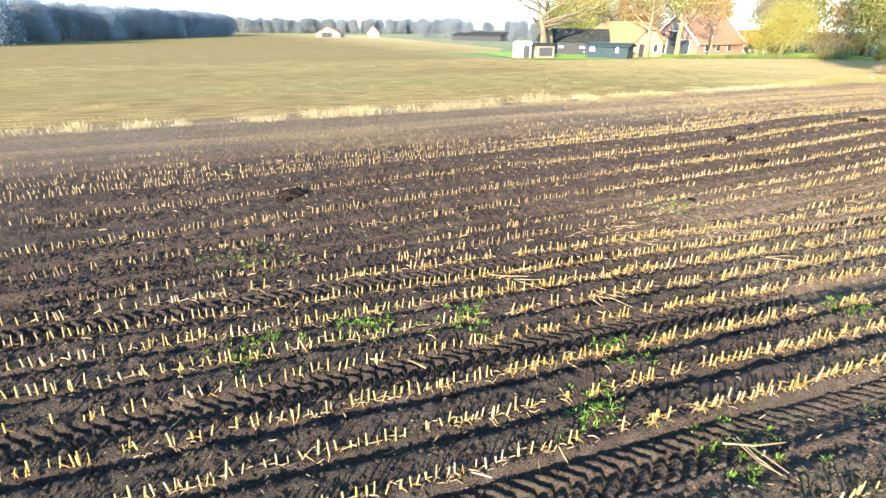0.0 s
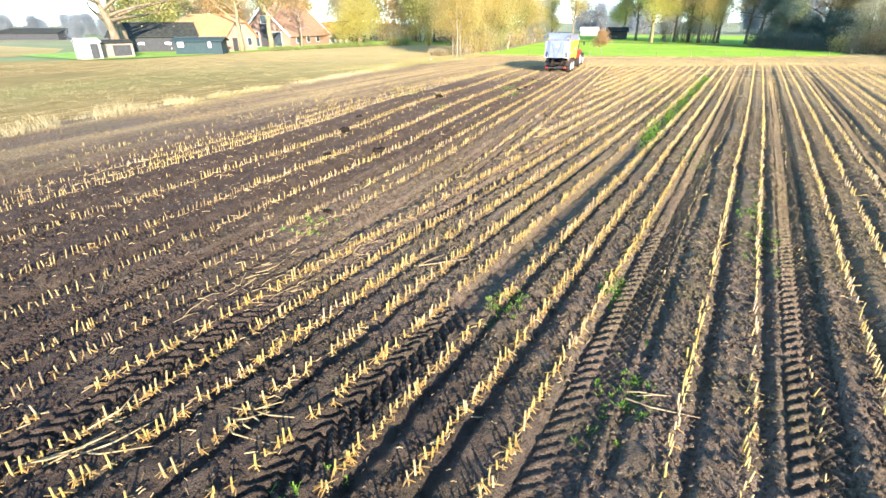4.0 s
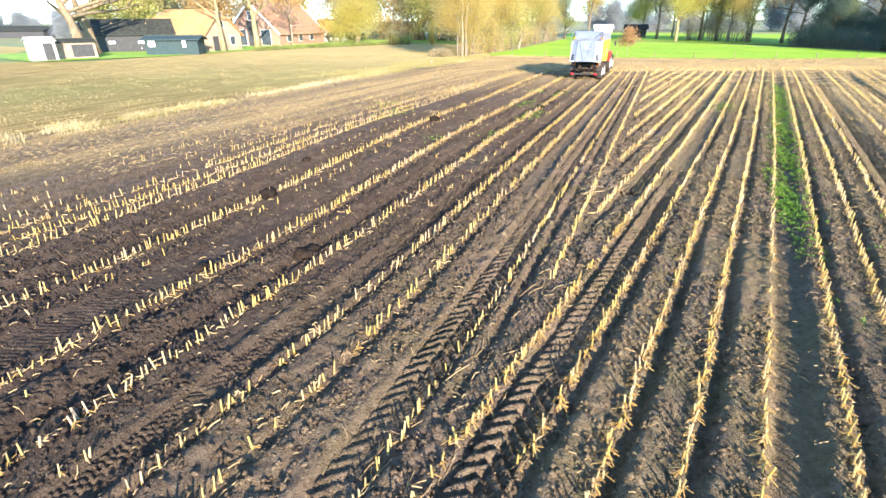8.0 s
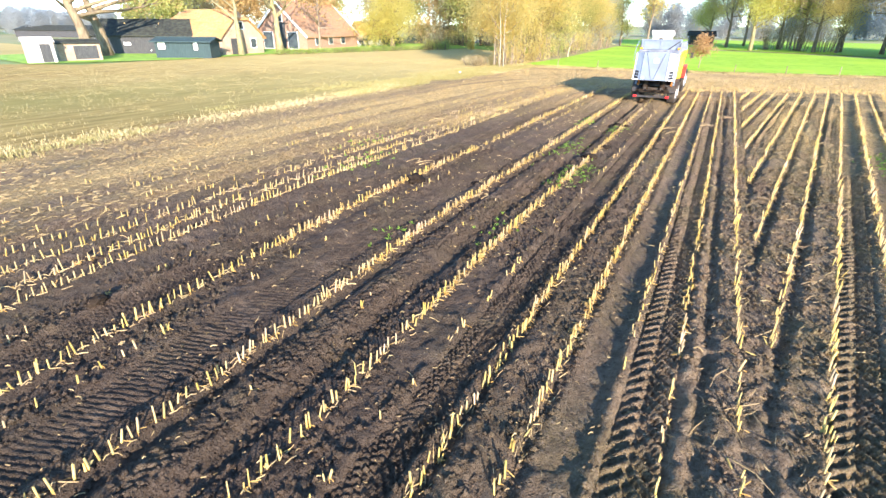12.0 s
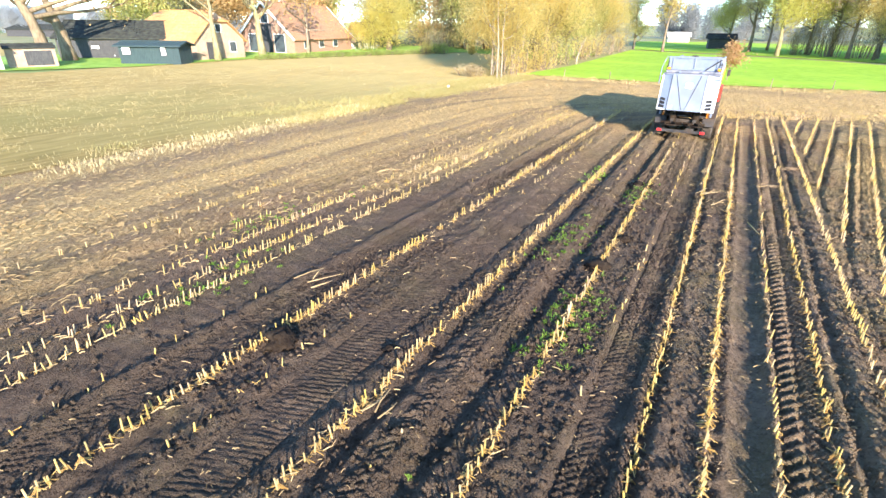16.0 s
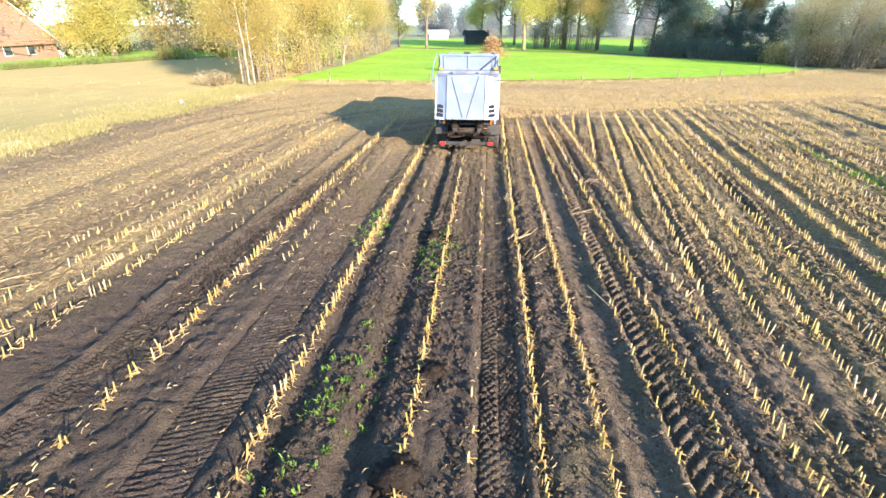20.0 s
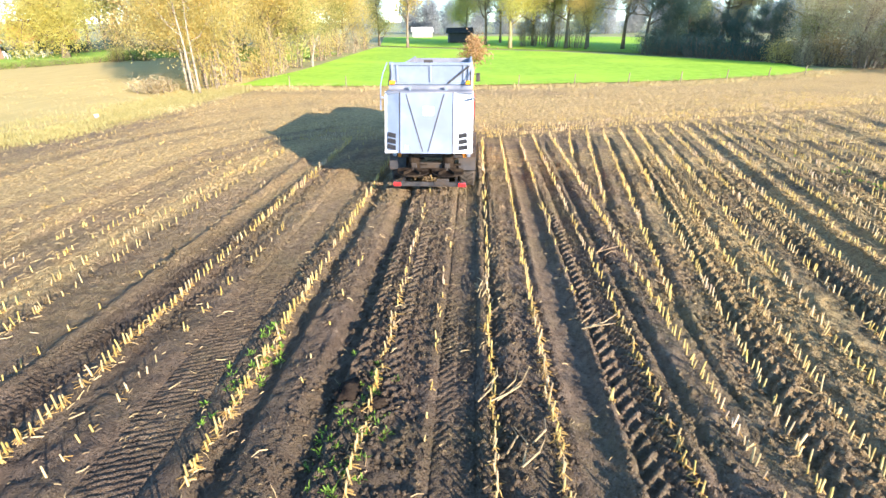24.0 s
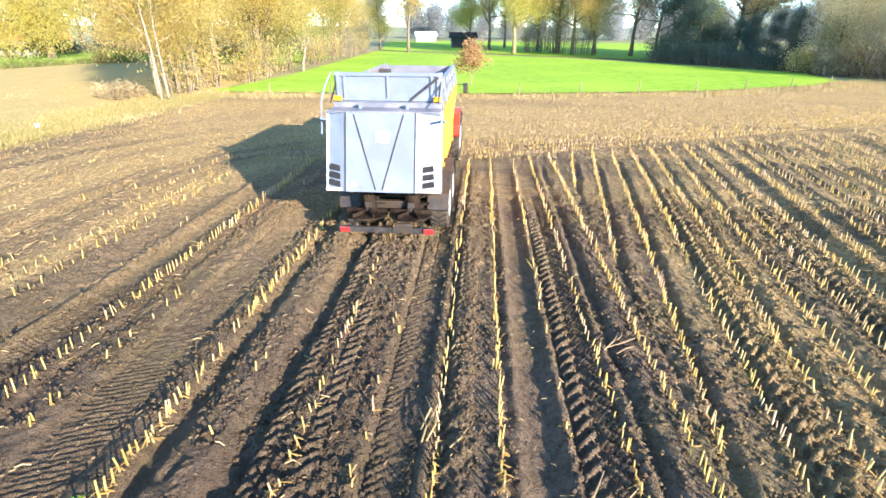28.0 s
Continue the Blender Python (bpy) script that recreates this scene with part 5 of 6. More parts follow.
tree("meadow_tree", "lone tree with thin yellow-green leaves behind the meadow", -23, 130, 0, 12, 0.26, 0.3, 14, 0.36, 1, "yellow", BARK, 20, 0.9, 0.2, 14, 0.4)
poplar = tree("lime_tree", "tall tree with yellow leaves on its upper branches", -4.5, 126, 0, 19, 0.34, 0.2, 22, 0.26, 1, "lime", PALEBARK, 300, 1.2, 0.095, 15, 0.35, droop=1.8, group="trees behind the meadow")
again(poplar, [(3.0, 131, 100, 0.95), (-14, 160, 200, 0.8)])
bare = tree("bare_tree", "tall bare brown tree of the wood behind the meadow", -9, 140, 0, 18, 0.30, 0.22, 16, 0.30, 2, "brown", BARK, 26, 0.95, 0.34, 16, 0.35, slim=0.16, group="trees behind the meadow")
again(bare, [(0, 136, 40, 0.95), (5, 126, 80, 1.0), (9, 129, 120, 1.1), (14, 124, 160, 1.0), (15.4, 116, 200, 0.85), (21, 121, 240, 1.15), (25, 113, 280, 1.0), (29, 118, 320, 1.1), (33, 108, 10, 1.05), (38, 113, 50, 1.2), (42, 103, 90, 1.0), (48, 108, 130, 1.1), (55, 100, 260, 1.2), (60, 90, 300, 1.1), (-6, 150, 20, 0.9), (64, 80, 70, 1.0), (70, 70, 110, 1.1), (52, 88, 150, 0.9)])
fir = tree("fir_tree", "dark green conifer at the edge of the wood", 16.6, 110.4, 0, 11, 0.2, 0.05, 22, 0.26, 1, "dark", BARK, 260, 0.6, 0.052, 17, -0.05, group="conifers of the wood")
again(fir, [(18.5, 108.0, 130, 0.9), (17.5, 112.0, 40, 1.15), (21.5, 105.0, 190, 0.5), (24.0, 102.0, 250, 0.55), (21.0, 108.5, 80, 0.6), (23.5, 105.5, 320, 0.55), (26.5, 101.0, 10, 0.6), (22.6, 103.4, 60, 0.42), (25.2, 99.4, 140, 0.5)])
for k, (x, y, w, h, ln) in enumerate([(15.5, 108.5, 2.6, 2.4, 7), (19.5, 103.5, 2.6, 2.6, 7), (23.5, 98.5, 2.6, 2.0, 7)]):
    bush("holly_bush", "dense dark shrub at the foot of the wood", x, y, w, h, "dark", 5000, 60 + k, 0.07, -47, ln, group="dark shrubs before the wood")
tree("larch_tree", "slim pale green conifer before the dark ones", 19.4, 109.4, 0, 12, 0.16, 0.06, 24, 0.2, 1, "larch", BARK, 120, 0.6, 0.075, 27, 0.0, group="conifers of the wood")
hazel = tree("edge_tree", "airy many-stemmed tree with thin tan leaves at the field's corner", 26.6, 93.2, 0, 8.5, 0.10, 0.10, 24, 0.34, 1, "pale", BARK, 60, 0.75, 0.055, 28, 0.35, group="airy trees at the field corner", stems=3)
# the last three stand out of view, added to shade the meadow
again(hazel, [(29.2, 90.2, 70, 1.05), (31.8, 94.0, 150, 1.2), (34.5, 89.5, 220, 1.0), (28.6, 97.0, 290, 1.25), (38.0, 92.0, 30, 1.2), (43, 88, 100, 1.1), (36.0, 80.0, 60, 1.3), (38.5, 75.5, 180, 1.35), (41.5, 80.0, 300, 1.3)])
elder = tree("edge_tree", "airy olive-leaved tree among the tan ones at the field's corner", 28.0, 94.2, 0, 9.5, 0.12, 0.10, 22, 0.32, 1, "green", BARK, 46, 0.75, 0.055, 29, 0.4, group="airy trees at the field corner", stems=2)
again(elder, [(33.0, 91.6, 120, 0.95), (36.5, 95.0, 240, 1.15), (47, 86, 40, 1.0)])
for k, (x, y, w, h, lf) in enumerate([(24.0, 94.4, 2.4, 2.2, "yellow"), (25.6, 91.8, 2.6, 2.6, "brown"), (27.0, 91.0, 2.6, 2.8, "oak"), (29.6, 89.0, 3.0, 3.2, "brown"), (31.5, 91.5, 3.0, 3.6, "green"), (34.0, 87.5, 3.0, 3.4, "oak"), (36.5, 88.5, 3.2, 4.0, "brown"), (39.5, 86, 3.0, 4.0, "oak"), (43, 84, 3.2, 4.2, "brown"), (47, 82, 3.2, 4.2, "green"), (51, 79, 3.2, 4.6, "brown"), (56, 75, 3.4, 4.6, "brown")]):
    bush("edge_bush", {"brown": "bare brown shrub at the field's corner", "green": "olive shrub at the field's corner", "oak": "russet shrub at the field's corner", "yellow": "yellowing shrub at the field's corner"}[lf], x, y, w, h, lf, 2400, 80 + k, 0.08, group="shrubs at the field corner")
for k, (x, y, w, h) in enumerate([(-1, 133, 4, 4.5), (3, 130, 4, 5.5), (6.5, 127.5, 4, 5), (17.5, 118.0, 3, 3), (20, 115, 4, 5), (2, 141, 6, 7), (23, 124, 5, 6), (27, 119, 6, 5), (46, 101, 6, 8)]):
    bush("wood_thicket", "bare brown undergrowth between the trees of the wood", x, y, w, h, "brown", 1500, 130 + k, 0.10, group="undergrowth of the wood")
# garden and orchard behind the farm
for k, (x, y, w, h, lf) in enumerate([(-73, 121, 5, 5.0, "pale"), (-69.5, 118, 5, 5.0, "yellow"), (-66.5, 122, 5, 5.5, "pale"), (-64, 117, 5, 4.5, "pale"), (-58.5, 116, 5, 4.0, "yellow"), (-53.5, 118, 5, 4.8, "pale"), (-49, 115, 4.5, 4.0, "pale"), (-45.5, 122, 5, 5.0, "yellow"), (-41, 117, 4.5, 4.4, "pale")]):
    bush("orchard_bush", {"pale": "pale autumn shrub behind the garden hedge", "yellow": "yellow autumn shrub behind the garden hedge"}[lf], x, y, w, h, lf, 1800, 180 + k, 0.13, group="shrubs behind the garden")
garden = tree("garden_tree", "autumn tree behind the farm, haze put into its pale leaves", -60, 118, 0, 16, 0.3, 0.15, 18, 0.34, 1, "pale", BARK, 120, 1.3, 0.15, 18, 0.3, group="trees behind the farm")
again(garden, [(-37, 106, 10, 0.9), (-42, 112, 100, 1.0), (-70, 140, 70, 1.2), (-57, 136, 10, 1.1), (-92, 134, 10, 1.2), (-79, 112, 130, 0.9), (-52, 124, 60, 0.9), (-45, 118, 120, 1.0), (-84, 128, 180, 1.1), (-96, 118, 240, 1.2), (-104, 104, 300, 1.0), (-66, 132, 30, 1.2), (-40, 140, 200, 1.1), (-112, 92, 140, 1.0)])
olive = tree("olive_green_tree", "hazy green tree behind the farm", -56, 112, 0, 14, 0.28, 0.15, 18, 0.34, 1, "green", BARK, 80, 1.2, 0.19, 19, 0.3, group="trees behind the farm")
again(olive, [(-76, 122, 60, 1.2), (-90, 108, 120, 1.1), (-120, 84, 200, 0.9), (-100, 78, 250, 1.0), (-47, 130, 300, 1.2), (-108, 116, 20, 1.2), (-130, 98, 80, 1.0)])
russet = tree("russet_tree", "hazy russet tree behind the farm", -64, 120, 0, 14, 0.28, 0.15, 18, 0.36, 1, "oak", BARK, 70, 1.2, 0.19, 20, 0.3, group="trees behind the farm")
again(russet, [(-82, 96, 90, 1.1), (-96, 90, 180, 1.0), (-118, 104, 270, 1.1), (-54, 116, 30, 0.8), (-140, 110, 120, 1.1)])
tree("cypress", "narrow yellow-green cypress at the end of the hedge", -46.6, 97.4, 0, 4.6, 0.09, 0.04, 22, 0.12, 0, "willow", BARK, 60, 0.22, 0.11, 21, 0.6)
bush("round_bush", "clipped round green bush by the hedge", -51.4, 95.8, 2.2, 1.5, "hedge", 1800, 90, 0.07)
bush("round_bush", "round yellowing bush by the hedge", -53.2, 94.2, 2.0, 1.6, "willow", 1500, 91, 0.07)
for k in range(7):
    s = k / 6
    bush("hedge", "low clipped green hedge along the garden", -62.5 + 8.5 * s, 70.5 + 26 * s, 0.9, 0.7, "hedge", 3600, 100 + k, 0.055, 72, 4.8, "hedge", "garden hedge")
# far woods along the horizon, their leaf colour paled for haze
far = tree("far_tree", "far wood tree, distance haze put into its pale grey leaves", -150, -50, 0, 13, 0.25, 0.02, 16, 0.30, 1, "haze", BARK, 130, 1.7, 0.24, 22, 0.2, group="far wood on the horizon")
spots = []
frng = np.random.default_rng(5)
for k in range(84):
    s = k / 83
    spots.append((-152 - 165 * s + frng.normal(0, 3), -62 + 70 * s + frng.normal(0, 3), frng.uniform(0, 360), frng.uniform(0.6, 0.8)))
for k in range(110):
    s = k / 109
    spots.append((-470 + 60 * s + frng.normal(0, 6), 10 + 190 * s + frng.normal(0, 4), frng.uniform(0, 360), frng.uniform(0.6, 0.85)))
for k in range(26):
    spots.append((-150 - 130 * frng.uniform(), 96 + 60 * frng.uniform(), frng.uniform(0, 360), frng.uniform(0.4, 0.7)))
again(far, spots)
hedge_far = []
for k in range(40):
    hedge_far.append((-60 + 260 * k / 39 + frng.normal(0, 3), 235 + frng.normal(0, 10), frng.uniform(0, 360), frng.uniform(0.7, 1.0)))
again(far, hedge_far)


# ---- farm buildings ----
TILE = material("orange_roof_tiles", (0.42, 0.20, 0.08), (0.52, 0.29, 0.13), 3.0, 0.8, bump=0.03, bump_scale=7, c3=(0.40, 0.20, 0.08), scale3=0.5)
REDTILE = material("red_roof_tiles", (0.28, 0.155, 0.085), (0.38, 0.22, 0.125), 3.0, 0.85, bump=0.03, bump_scale=7, c3=(0.30, 0.19, 0.12), scale3=0.5)
BRICK = material("pale_brick", (0.34, 0.235, 0.165), (0.45, 0.335, 0.245), 6.0, 0.9, bump=0.01, bump_scale=9, c3=(0.30, 0.20, 0.14), scale3=0.7)
REDBRICK = material("red_brick", (0.25, 0.15, 0.105), (0.34, 0.21, 0.15), 6.0, 0.9, bump=0.01, bump_scale=9)
TIMBER = material("dark_timber", (0.038, 0.040, 0.044), (0.07, 0.070, 0.070), 5.0, 0.85, stretch=(4, 4, 0.4), bump=0.01, bump_scale=8)
GREENHUT = material("green_boards", (0.022, 0.042, 0.046), (0.036, 0.060, 0.062), 4.0, 0.7, stretch=(3, 3, 0.4), bump=0.01, bump_scale=8)
WHITEWALL = material("white_wall", (0.40, 0.385, 0.36), (0.50, 0.48, 0.45), 2.0, 0.85, c3=(0.34, 0.31, 0.27), scale3=0.6)
ROOFING = material("dark_roofing", (0.018, 0.020, 0.018), (0.045, 0.048, 0.036), 2.0, 0.85, bump=0.02, bump_scale=5)
WINDOW = material("window_glass", (0.04, 0.05, 0.06), (0.07, 0.09, 0.10), 1.0, 0.08, spec=0.8)


def house(name, label, x, y, rz, long, wide, eave, ridge, roof, wall, half_hip=0.0, openings=(), chimney=None, over=0.4, barge=None):
    """A gabled building: ridge along its own x axis; openings as (side, place, sill, width, height, kind)."""
    ob = thing(name, label, "building", x, y, 0, rz)
    L, W = long / 2, wide / 2
    bm = bmesh.new()
    prism(bm, [(-W, -0.2), (W, -0.2), (W, eave), (0, ridge - 0.12), (-W, eave)], "x", -L, L)
    part("wall", bm, wall, ob)
    slope = (ridge - eave) / W
    for s in (-1, 1):
        bm = bmesh.new()
        e = (s * (W + over), eave - slope * over)
        hip = half_hip
        lo = [(-L - over, e[0], e[1]), (L + over, e[0], e[1])]
        hz = ridge - hip * slope * 0.9
        pts = [lo[0], lo[1], (L + over, s * hip * 0.9, hz), (L + over - hip * 1.2, 0, ridge), (-L - over + hip * 1.2, 0, ridge), (-L - over, s * hip * 0.9, hz)]
        if not hip:
            pts = [lo[0], lo[1], (L + over, 0, ridge), (-L - over, 0, ridge)]
        top = [bm.verts.new((px, py, pz + 0.14)) for px, py, pz in pts]
        low = [bm.verts.new((px, py, pz)) for px, py, pz in pts]
        bm.faces.new(top)
        bm.faces.new(low)
        for i in range(len(pts)):
            bm.faces.new((low[i], low[(i + 1) % len(pts)], top[(i + 1) % len(pts)], top[i]))
        slab = part("roof", bm, roof, ob)
        # tile courses
        bm = bmesh.new()
        n = int(math.hypot(W, ridge - eave) / 0.45)
        for k in range(1, n):
            t = k / n
            yy, zz = e[0] * (1 - t), e[1] + (ridge - e[1]) * t
            cut = max(0.0, half_hip * 1.2 * (1 - (ridge - zz) / max(half_hip * slope * 0.9, 0.01))) if half_hip else 0.0
            box(bm, (0, yy, zz + 0.15), (2 * (L + over) - 2 * cut, 0.06, 0.03), (s * -math.degrees(math.atan(slope)), 0, 0))
        tagged(part("roof_tiling", bm, roof, slab), kind="stuff")
        if half_hip:
            bm = bmesh.new()
            a = [(s * (L + over), -hip * 0.9, hz), (s * (L + over), hip * 0.9, hz), (s * (L + over - hip * 1.2), 0, ridge)]
            top = [bm.verts.new((p[0], p[1], p[2] + 0.14)) for p in a]
            low = [bm.verts.new(p) for p in a]
            bm.faces.new(top)
            bm.faces.new(low)
            for i in range(3):
                bm.faces.new((low[i], low[(i + 1) % 3], top[(i + 1) % 3], top[i]))
            part("roof", bm, roof, ob)
        if barge:
            for g in (-1, 1):
                ang = math.degrees(math.atan(slope))
                ll = math.hypot(W + over, (W + over) * slope)
                bm = bmesh.new()
                box(bm, (g * (L + over + 0.03), s * (W + over) / 2, (ridge + e[1]) / 2 + 0.05), (0.06, ll, 0.34), (-s * ang, 0, 0))
                part("barge_board", bm, barge, ob, "white barge board")
    bm = bmesh.new()
    box(bm, (0, 0, ridge + 0.14), (2 * (L + over) - 2.4 * half_hip, 0.24, 0.12), None, 0.03)
    part("ridge", bm, roof, ob)
    for side, at, sill, w, h, kind in openings:
        mats = {"window": WINDOW, "door": TIMBER, "white": WHITEPAINT}
        if side in "+-":
            s = 1 if side == "+" else -1
            c, sz, fr = (at, s * W, sill + h / 2), (w, 0.10, h), (w + 0.16, 0.06, h + 0.16)
        else:
            s = 1 if side == "e" else -1
            c, sz, fr = (s * L, at, sill + h / 2), (0.10, w, h), (0.06, w + 0.16, h + 0.16)
        fo = boxes(kind if kind != "white" else "panel", [(c, sz)], mats[kind], ob, "", 0.01)
        boxes("frame", [(c, fr)], WHITEPAINT if kind == "window" else TIMBER, fo, "", 0.01)
    if chimney:
        boxes("chimney", [((chimney, 0, ridge + 0.5), (0.7, 0.7, 1.4))], REDBRICK, ob, "", 0.02)
    return ob


house("farmhouse", "old farmhouse with pale brick gable and orange half-hipped tile roof", -74.6, 66.9, 4, 12.4, 7.8, 2.4, 5.8, TILE, BRICK, 1.6,
      [("-", -3.5, 0.9, 1.0, 1.1, "window"), ("-", 1.5, 0.9, 1.0, 1.1, "window"), ("-", 4.6, 0.1, 1.0, 2.0, "door"), ("e", -1.6, 0.1, 1.0, 2.0, "door"), ("e", 2.0, 0.9, 1.0, 1.2, "window"), ("e", 0.0, 3.4, 0.8, 0.9, "window")])
house("barn_house", "barn-like house with dark gable, white barge boards, red tile roof", -76.3, 88.8, -82, 16.0, 11.0, 2.3, 7.4, REDTILE, REDBRICK, 0.0,
      [("e", -2.6, 0.2, 2.0, 2.6, "window"), ("e", 0.0, 0.2, 2.2, 4.0, "door"), ("e", 2.6, 0.2, 2.0, 2.6, "window"), ("e", 0.0, 4.5, 1.4, 1.3, "window"), ("+", -3, 0.8, 1.2, 1.1, "window"), ("+", 1, 0.8, 1.2, 1.1, "window"), ("+", 5, 0.8, 1.2, 1.1, "window")], 3.0, barge=WHITEPAINT)
house("outbuilding", "low outbuilding with a pale orange roof beyond the barn house", -85, 119, 60, 8.0, 6.0, 2.1, 4.6, TILE, BRICK, 0.0, [("-", -2, 0.8, 1.0, 1.0, "window"), ("-", 2, 0.1, 1.0, 2.0, "door")])
house("open_barn", "dark timber barn with a black sheet roof beside the oak", -81.5, 62.3, 32, 15.0, 6.5, 2.6, 4.5, ROOFING, TIMBER, 0.0, [("-", -2.5, 1.2, 1.0, 0.4, "white"), ("-", 1.8, 1.2, 1.0, 0.4, "white")])
house("green_hut", "long dark green boarded hut with a flat-pitched roof on the lawn", -67.6, 57.9, 30.5, 7.0, 3.0, 2.0, 2.35, GREENHUT, GREENHUT, 0.0, [("-", -2.6, 1.1, 0.9, 0.8, "white"), ("-", 1.7, 1.0, 0.5, 1.0, "white"), ("-", -4.0, 0.9, 0.12, 0.12, "white")])
house("white_shed", "small flat white shed with a dark doorway at the field's edge", -72.6, 43.2, 72, 2.6, 2.4, 2.2, 2.5, WHITEWALL, WHITEWALL, 0.0, [("-", 0.5, 0.2, 0.8, 1.7, "door")], over=0.15)
house("lean_to_shed", "low grey open lean-to under the oak", -73.6, 47.6, 72, 4.2, 3.0, 1.9, 2.2, ROOFING, BRICK, 0.0, [("-", 0.6, 0.3, 2.2, 1.3, "door")], over=0.15)
house("white_barn", "long white barn far behind the meadow", -29, 193, 12, 5.8, 4.4, 1.7, 2.6, WHITEWALL, WHITEWALL)
house("yellow_house", "far cream house with a low roof among the fields", -262, 53, 155, 10, 12, 1.6, 4.8, TILE, BRICK, 0.0, [("e", 0.5, 0.2, 5.0, 1.9, "door"), ("w", 0.5, 0.2, 5.0, 1.9, "door"), ("-", 2.5, 0.7, 1.2, 0.9, "window")])
house("white_house", "far white house with a pointed gable among the fields", -264, 76, 160, 8, 6, 2.2, 5.2, REDTILE, WHITEWALL, 0.0, [("-", -2, 0.8, 1.2, 1.0, "window"), ("e", 0, 0.8, 1.2, 1.0, "window")])
house("far_stable", "far long dark stable behind the fields", -190, 100, 20, 26, 9, 2.0, 3.2, ROOFING, TIMBER)
house("field_shed", "small dark timber shed beyond the meadow", -14.9, 152, 10, 5.0, 4.0, 2.1, 2.9, ROOFING, TIMBER, 0.0, [("-", 0.6, 0.1, 1.2, 1.8, "door")])


# ---- the garden under the willow ----
def garden_chair(x, y, rz):
    """A moulded garden chair with arms."""
    ob = thing("garden_chair", "white moulded garden chair on the lawn under the willow", "chair", x, y, 0.09, rz, "garden chairs under the willow")
    bm = bmesh.new()
    box(bm, (0, 0, 0.42), (0.50, 0.48, 0.05), None, 0.015)
    part("seat", bm, WHITEPAINT, ob)
    bm = bmesh.new()
    for k in range(5):
        box(bm, (-0.2 + 0.1 * k, 0.25, 0.68), (0.07, 0.03, 0.48), (-12, 0, 0))
    box(bm, (0, 0.30, 0.92), (0.50, 0.04, 0.08), (-12, 0, 0), 0.015)
    part("backrest", bm, WHITEPAINT, ob)
    for sx in (-1, 1):
        bm = bmesh.new()
        box(bm, (sx * 0.27, 0.02, 0.64), (0.05, 0.50, 0.03), None, 0.01)
        part("armrest", bm, WHITEPAINT, ob)
        for sy in (-1, 1):
            bm = bmesh.new()
            tube(bm, [(sx * 0.25, sy * 0.22, 0.0), (sx * 0.23, sy * 0.20, 0.44)], [0.025, 0.03], 6)
            part("leg", bm, WHITEPAINT, ob)
    return ob


for k, (x, y, rz) in enumerate([(-70.6, 100.2, 100), (-70.2, 101.6, 80), (-69.9, 102.8, 95), (-70.4, 104.2, 70), (-69.8, 105.4, 110), (-70.2, 106.8, 90), (-68.9, 103.6, -60)]):
    garden_chair(x - 0.9, y - 2.6, rz)
for k in range(4):
    bush("hedge", "tall dark hedge behind the garden chairs", -75.0 + 1.3 * k, 102.5 + 5.0 * k, 1.0, 1.7, "dark", 1600, 160 + k, 0.10, 75, 5.4, "hedge", "dark garden hedge")


# ---- dry grass strip, weeds and small things ----
def tufts(name, xs, ys, hmin, hmax, per, mat, label, category, seed, spread_r=0.25, width=0.02, tall=None):
    """Blades of grass in tufts."""
    r = np.random.default_rng(seed)
    x, y = np.repeat(xs, per) + r.normal(0, spread_r, len(xs) * per), np.repeat(ys, per) + r.normal(0, spread_r, len(xs) * per)
    n = len(x)
    h = r.uniform(hmin, hmax, n) * (1.0 if tall is None else np.repeat(tall, per))
    a = r.uniform(0, 6.28, n)
    lx, ly = r.normal(0, 0.35, n) * h, r.normal(0, 0.35, n) * h
    wx, wy = np.cos(a) * width, np.sin(a) * width
    z = height(x, y) - 0.02 + np.where(x < -25, 0.06, 0)
    v = np.stack([np.stack([x - wx, y - wy, z], -1), np.stack([x + wx, y + wy, z], -1), np.stack([x + lx * 0.4 + wx * 0.8, y + ly * 0.4 + wy * 0.8, z + h * 0.6], -1), np.stack([x + lx * 0.4 - wx * 0.8, y + ly * 0.4 - wy * 0.8, z + h * 0.6], -1), np.stack([x + lx, y + ly, z + h], -1)], 1).reshape(-1, 3)
    o = (np.arange(n) * 5)[:, None, None]
    f = np.array([[0, 1, 2], [0, 2, 3], [3, 2, 4]])[None] + o
    return tagged(arrays(name, v, f.reshape(-1, 3), mat), label, category, kind="stuff")


tr = np.random.default_rng(17)
EDGE = ([-40, -12, 8, 22, 40, 62, 72], [-25.2, -24.6, -24.8, -25.6, -26.0, -25.0, -24.4])
CLUMPS = ((-22, -19, 0.7), (-16, -14.5, 0.6), (-13, -11.3, 0.8), (-10.3, -8.9, 0.6), (-8.2, -7.7, 0.5), (-5.0, -3.0, 0.6), (-1.3, 2.8, 1.0), (4.3, 10.3, 1.0), (12.5, 15.5, 1.0), (17.4, 19.1, 0.7), (21.0, 21.9, 0.6))
for k, (ya, yb, hk) in enumerate(CLUMPS):
    n = int(13 * (yb - ya) + 6)
    ys = np.clip(tr.normal((ya + yb) / 2, (yb - ya) * 0.32, n), ya - 0.3, yb + 0.3)
    xs = np.interp(ys, *EDGE) + tr.normal(0, 0.33, n)
    tall = hk * (0.35 + 0.75 * value_noise(ys * 1.1, xs * 1.1, 48) + 0.35 * tr.uniform(size=n))
    tufts("dry_grass_clump", xs, ys, 0.10, 0.62, 18, DRYGRASS, "tall bleached grass clump at the field's edge", "grass", 500 + k, 0.22, 0.008, tall)
ys = tr.uniform(23, 72, 440)
ys = ys[value_noise(ys * 0.25, ys * 0 + 1, 41) > 0.36]
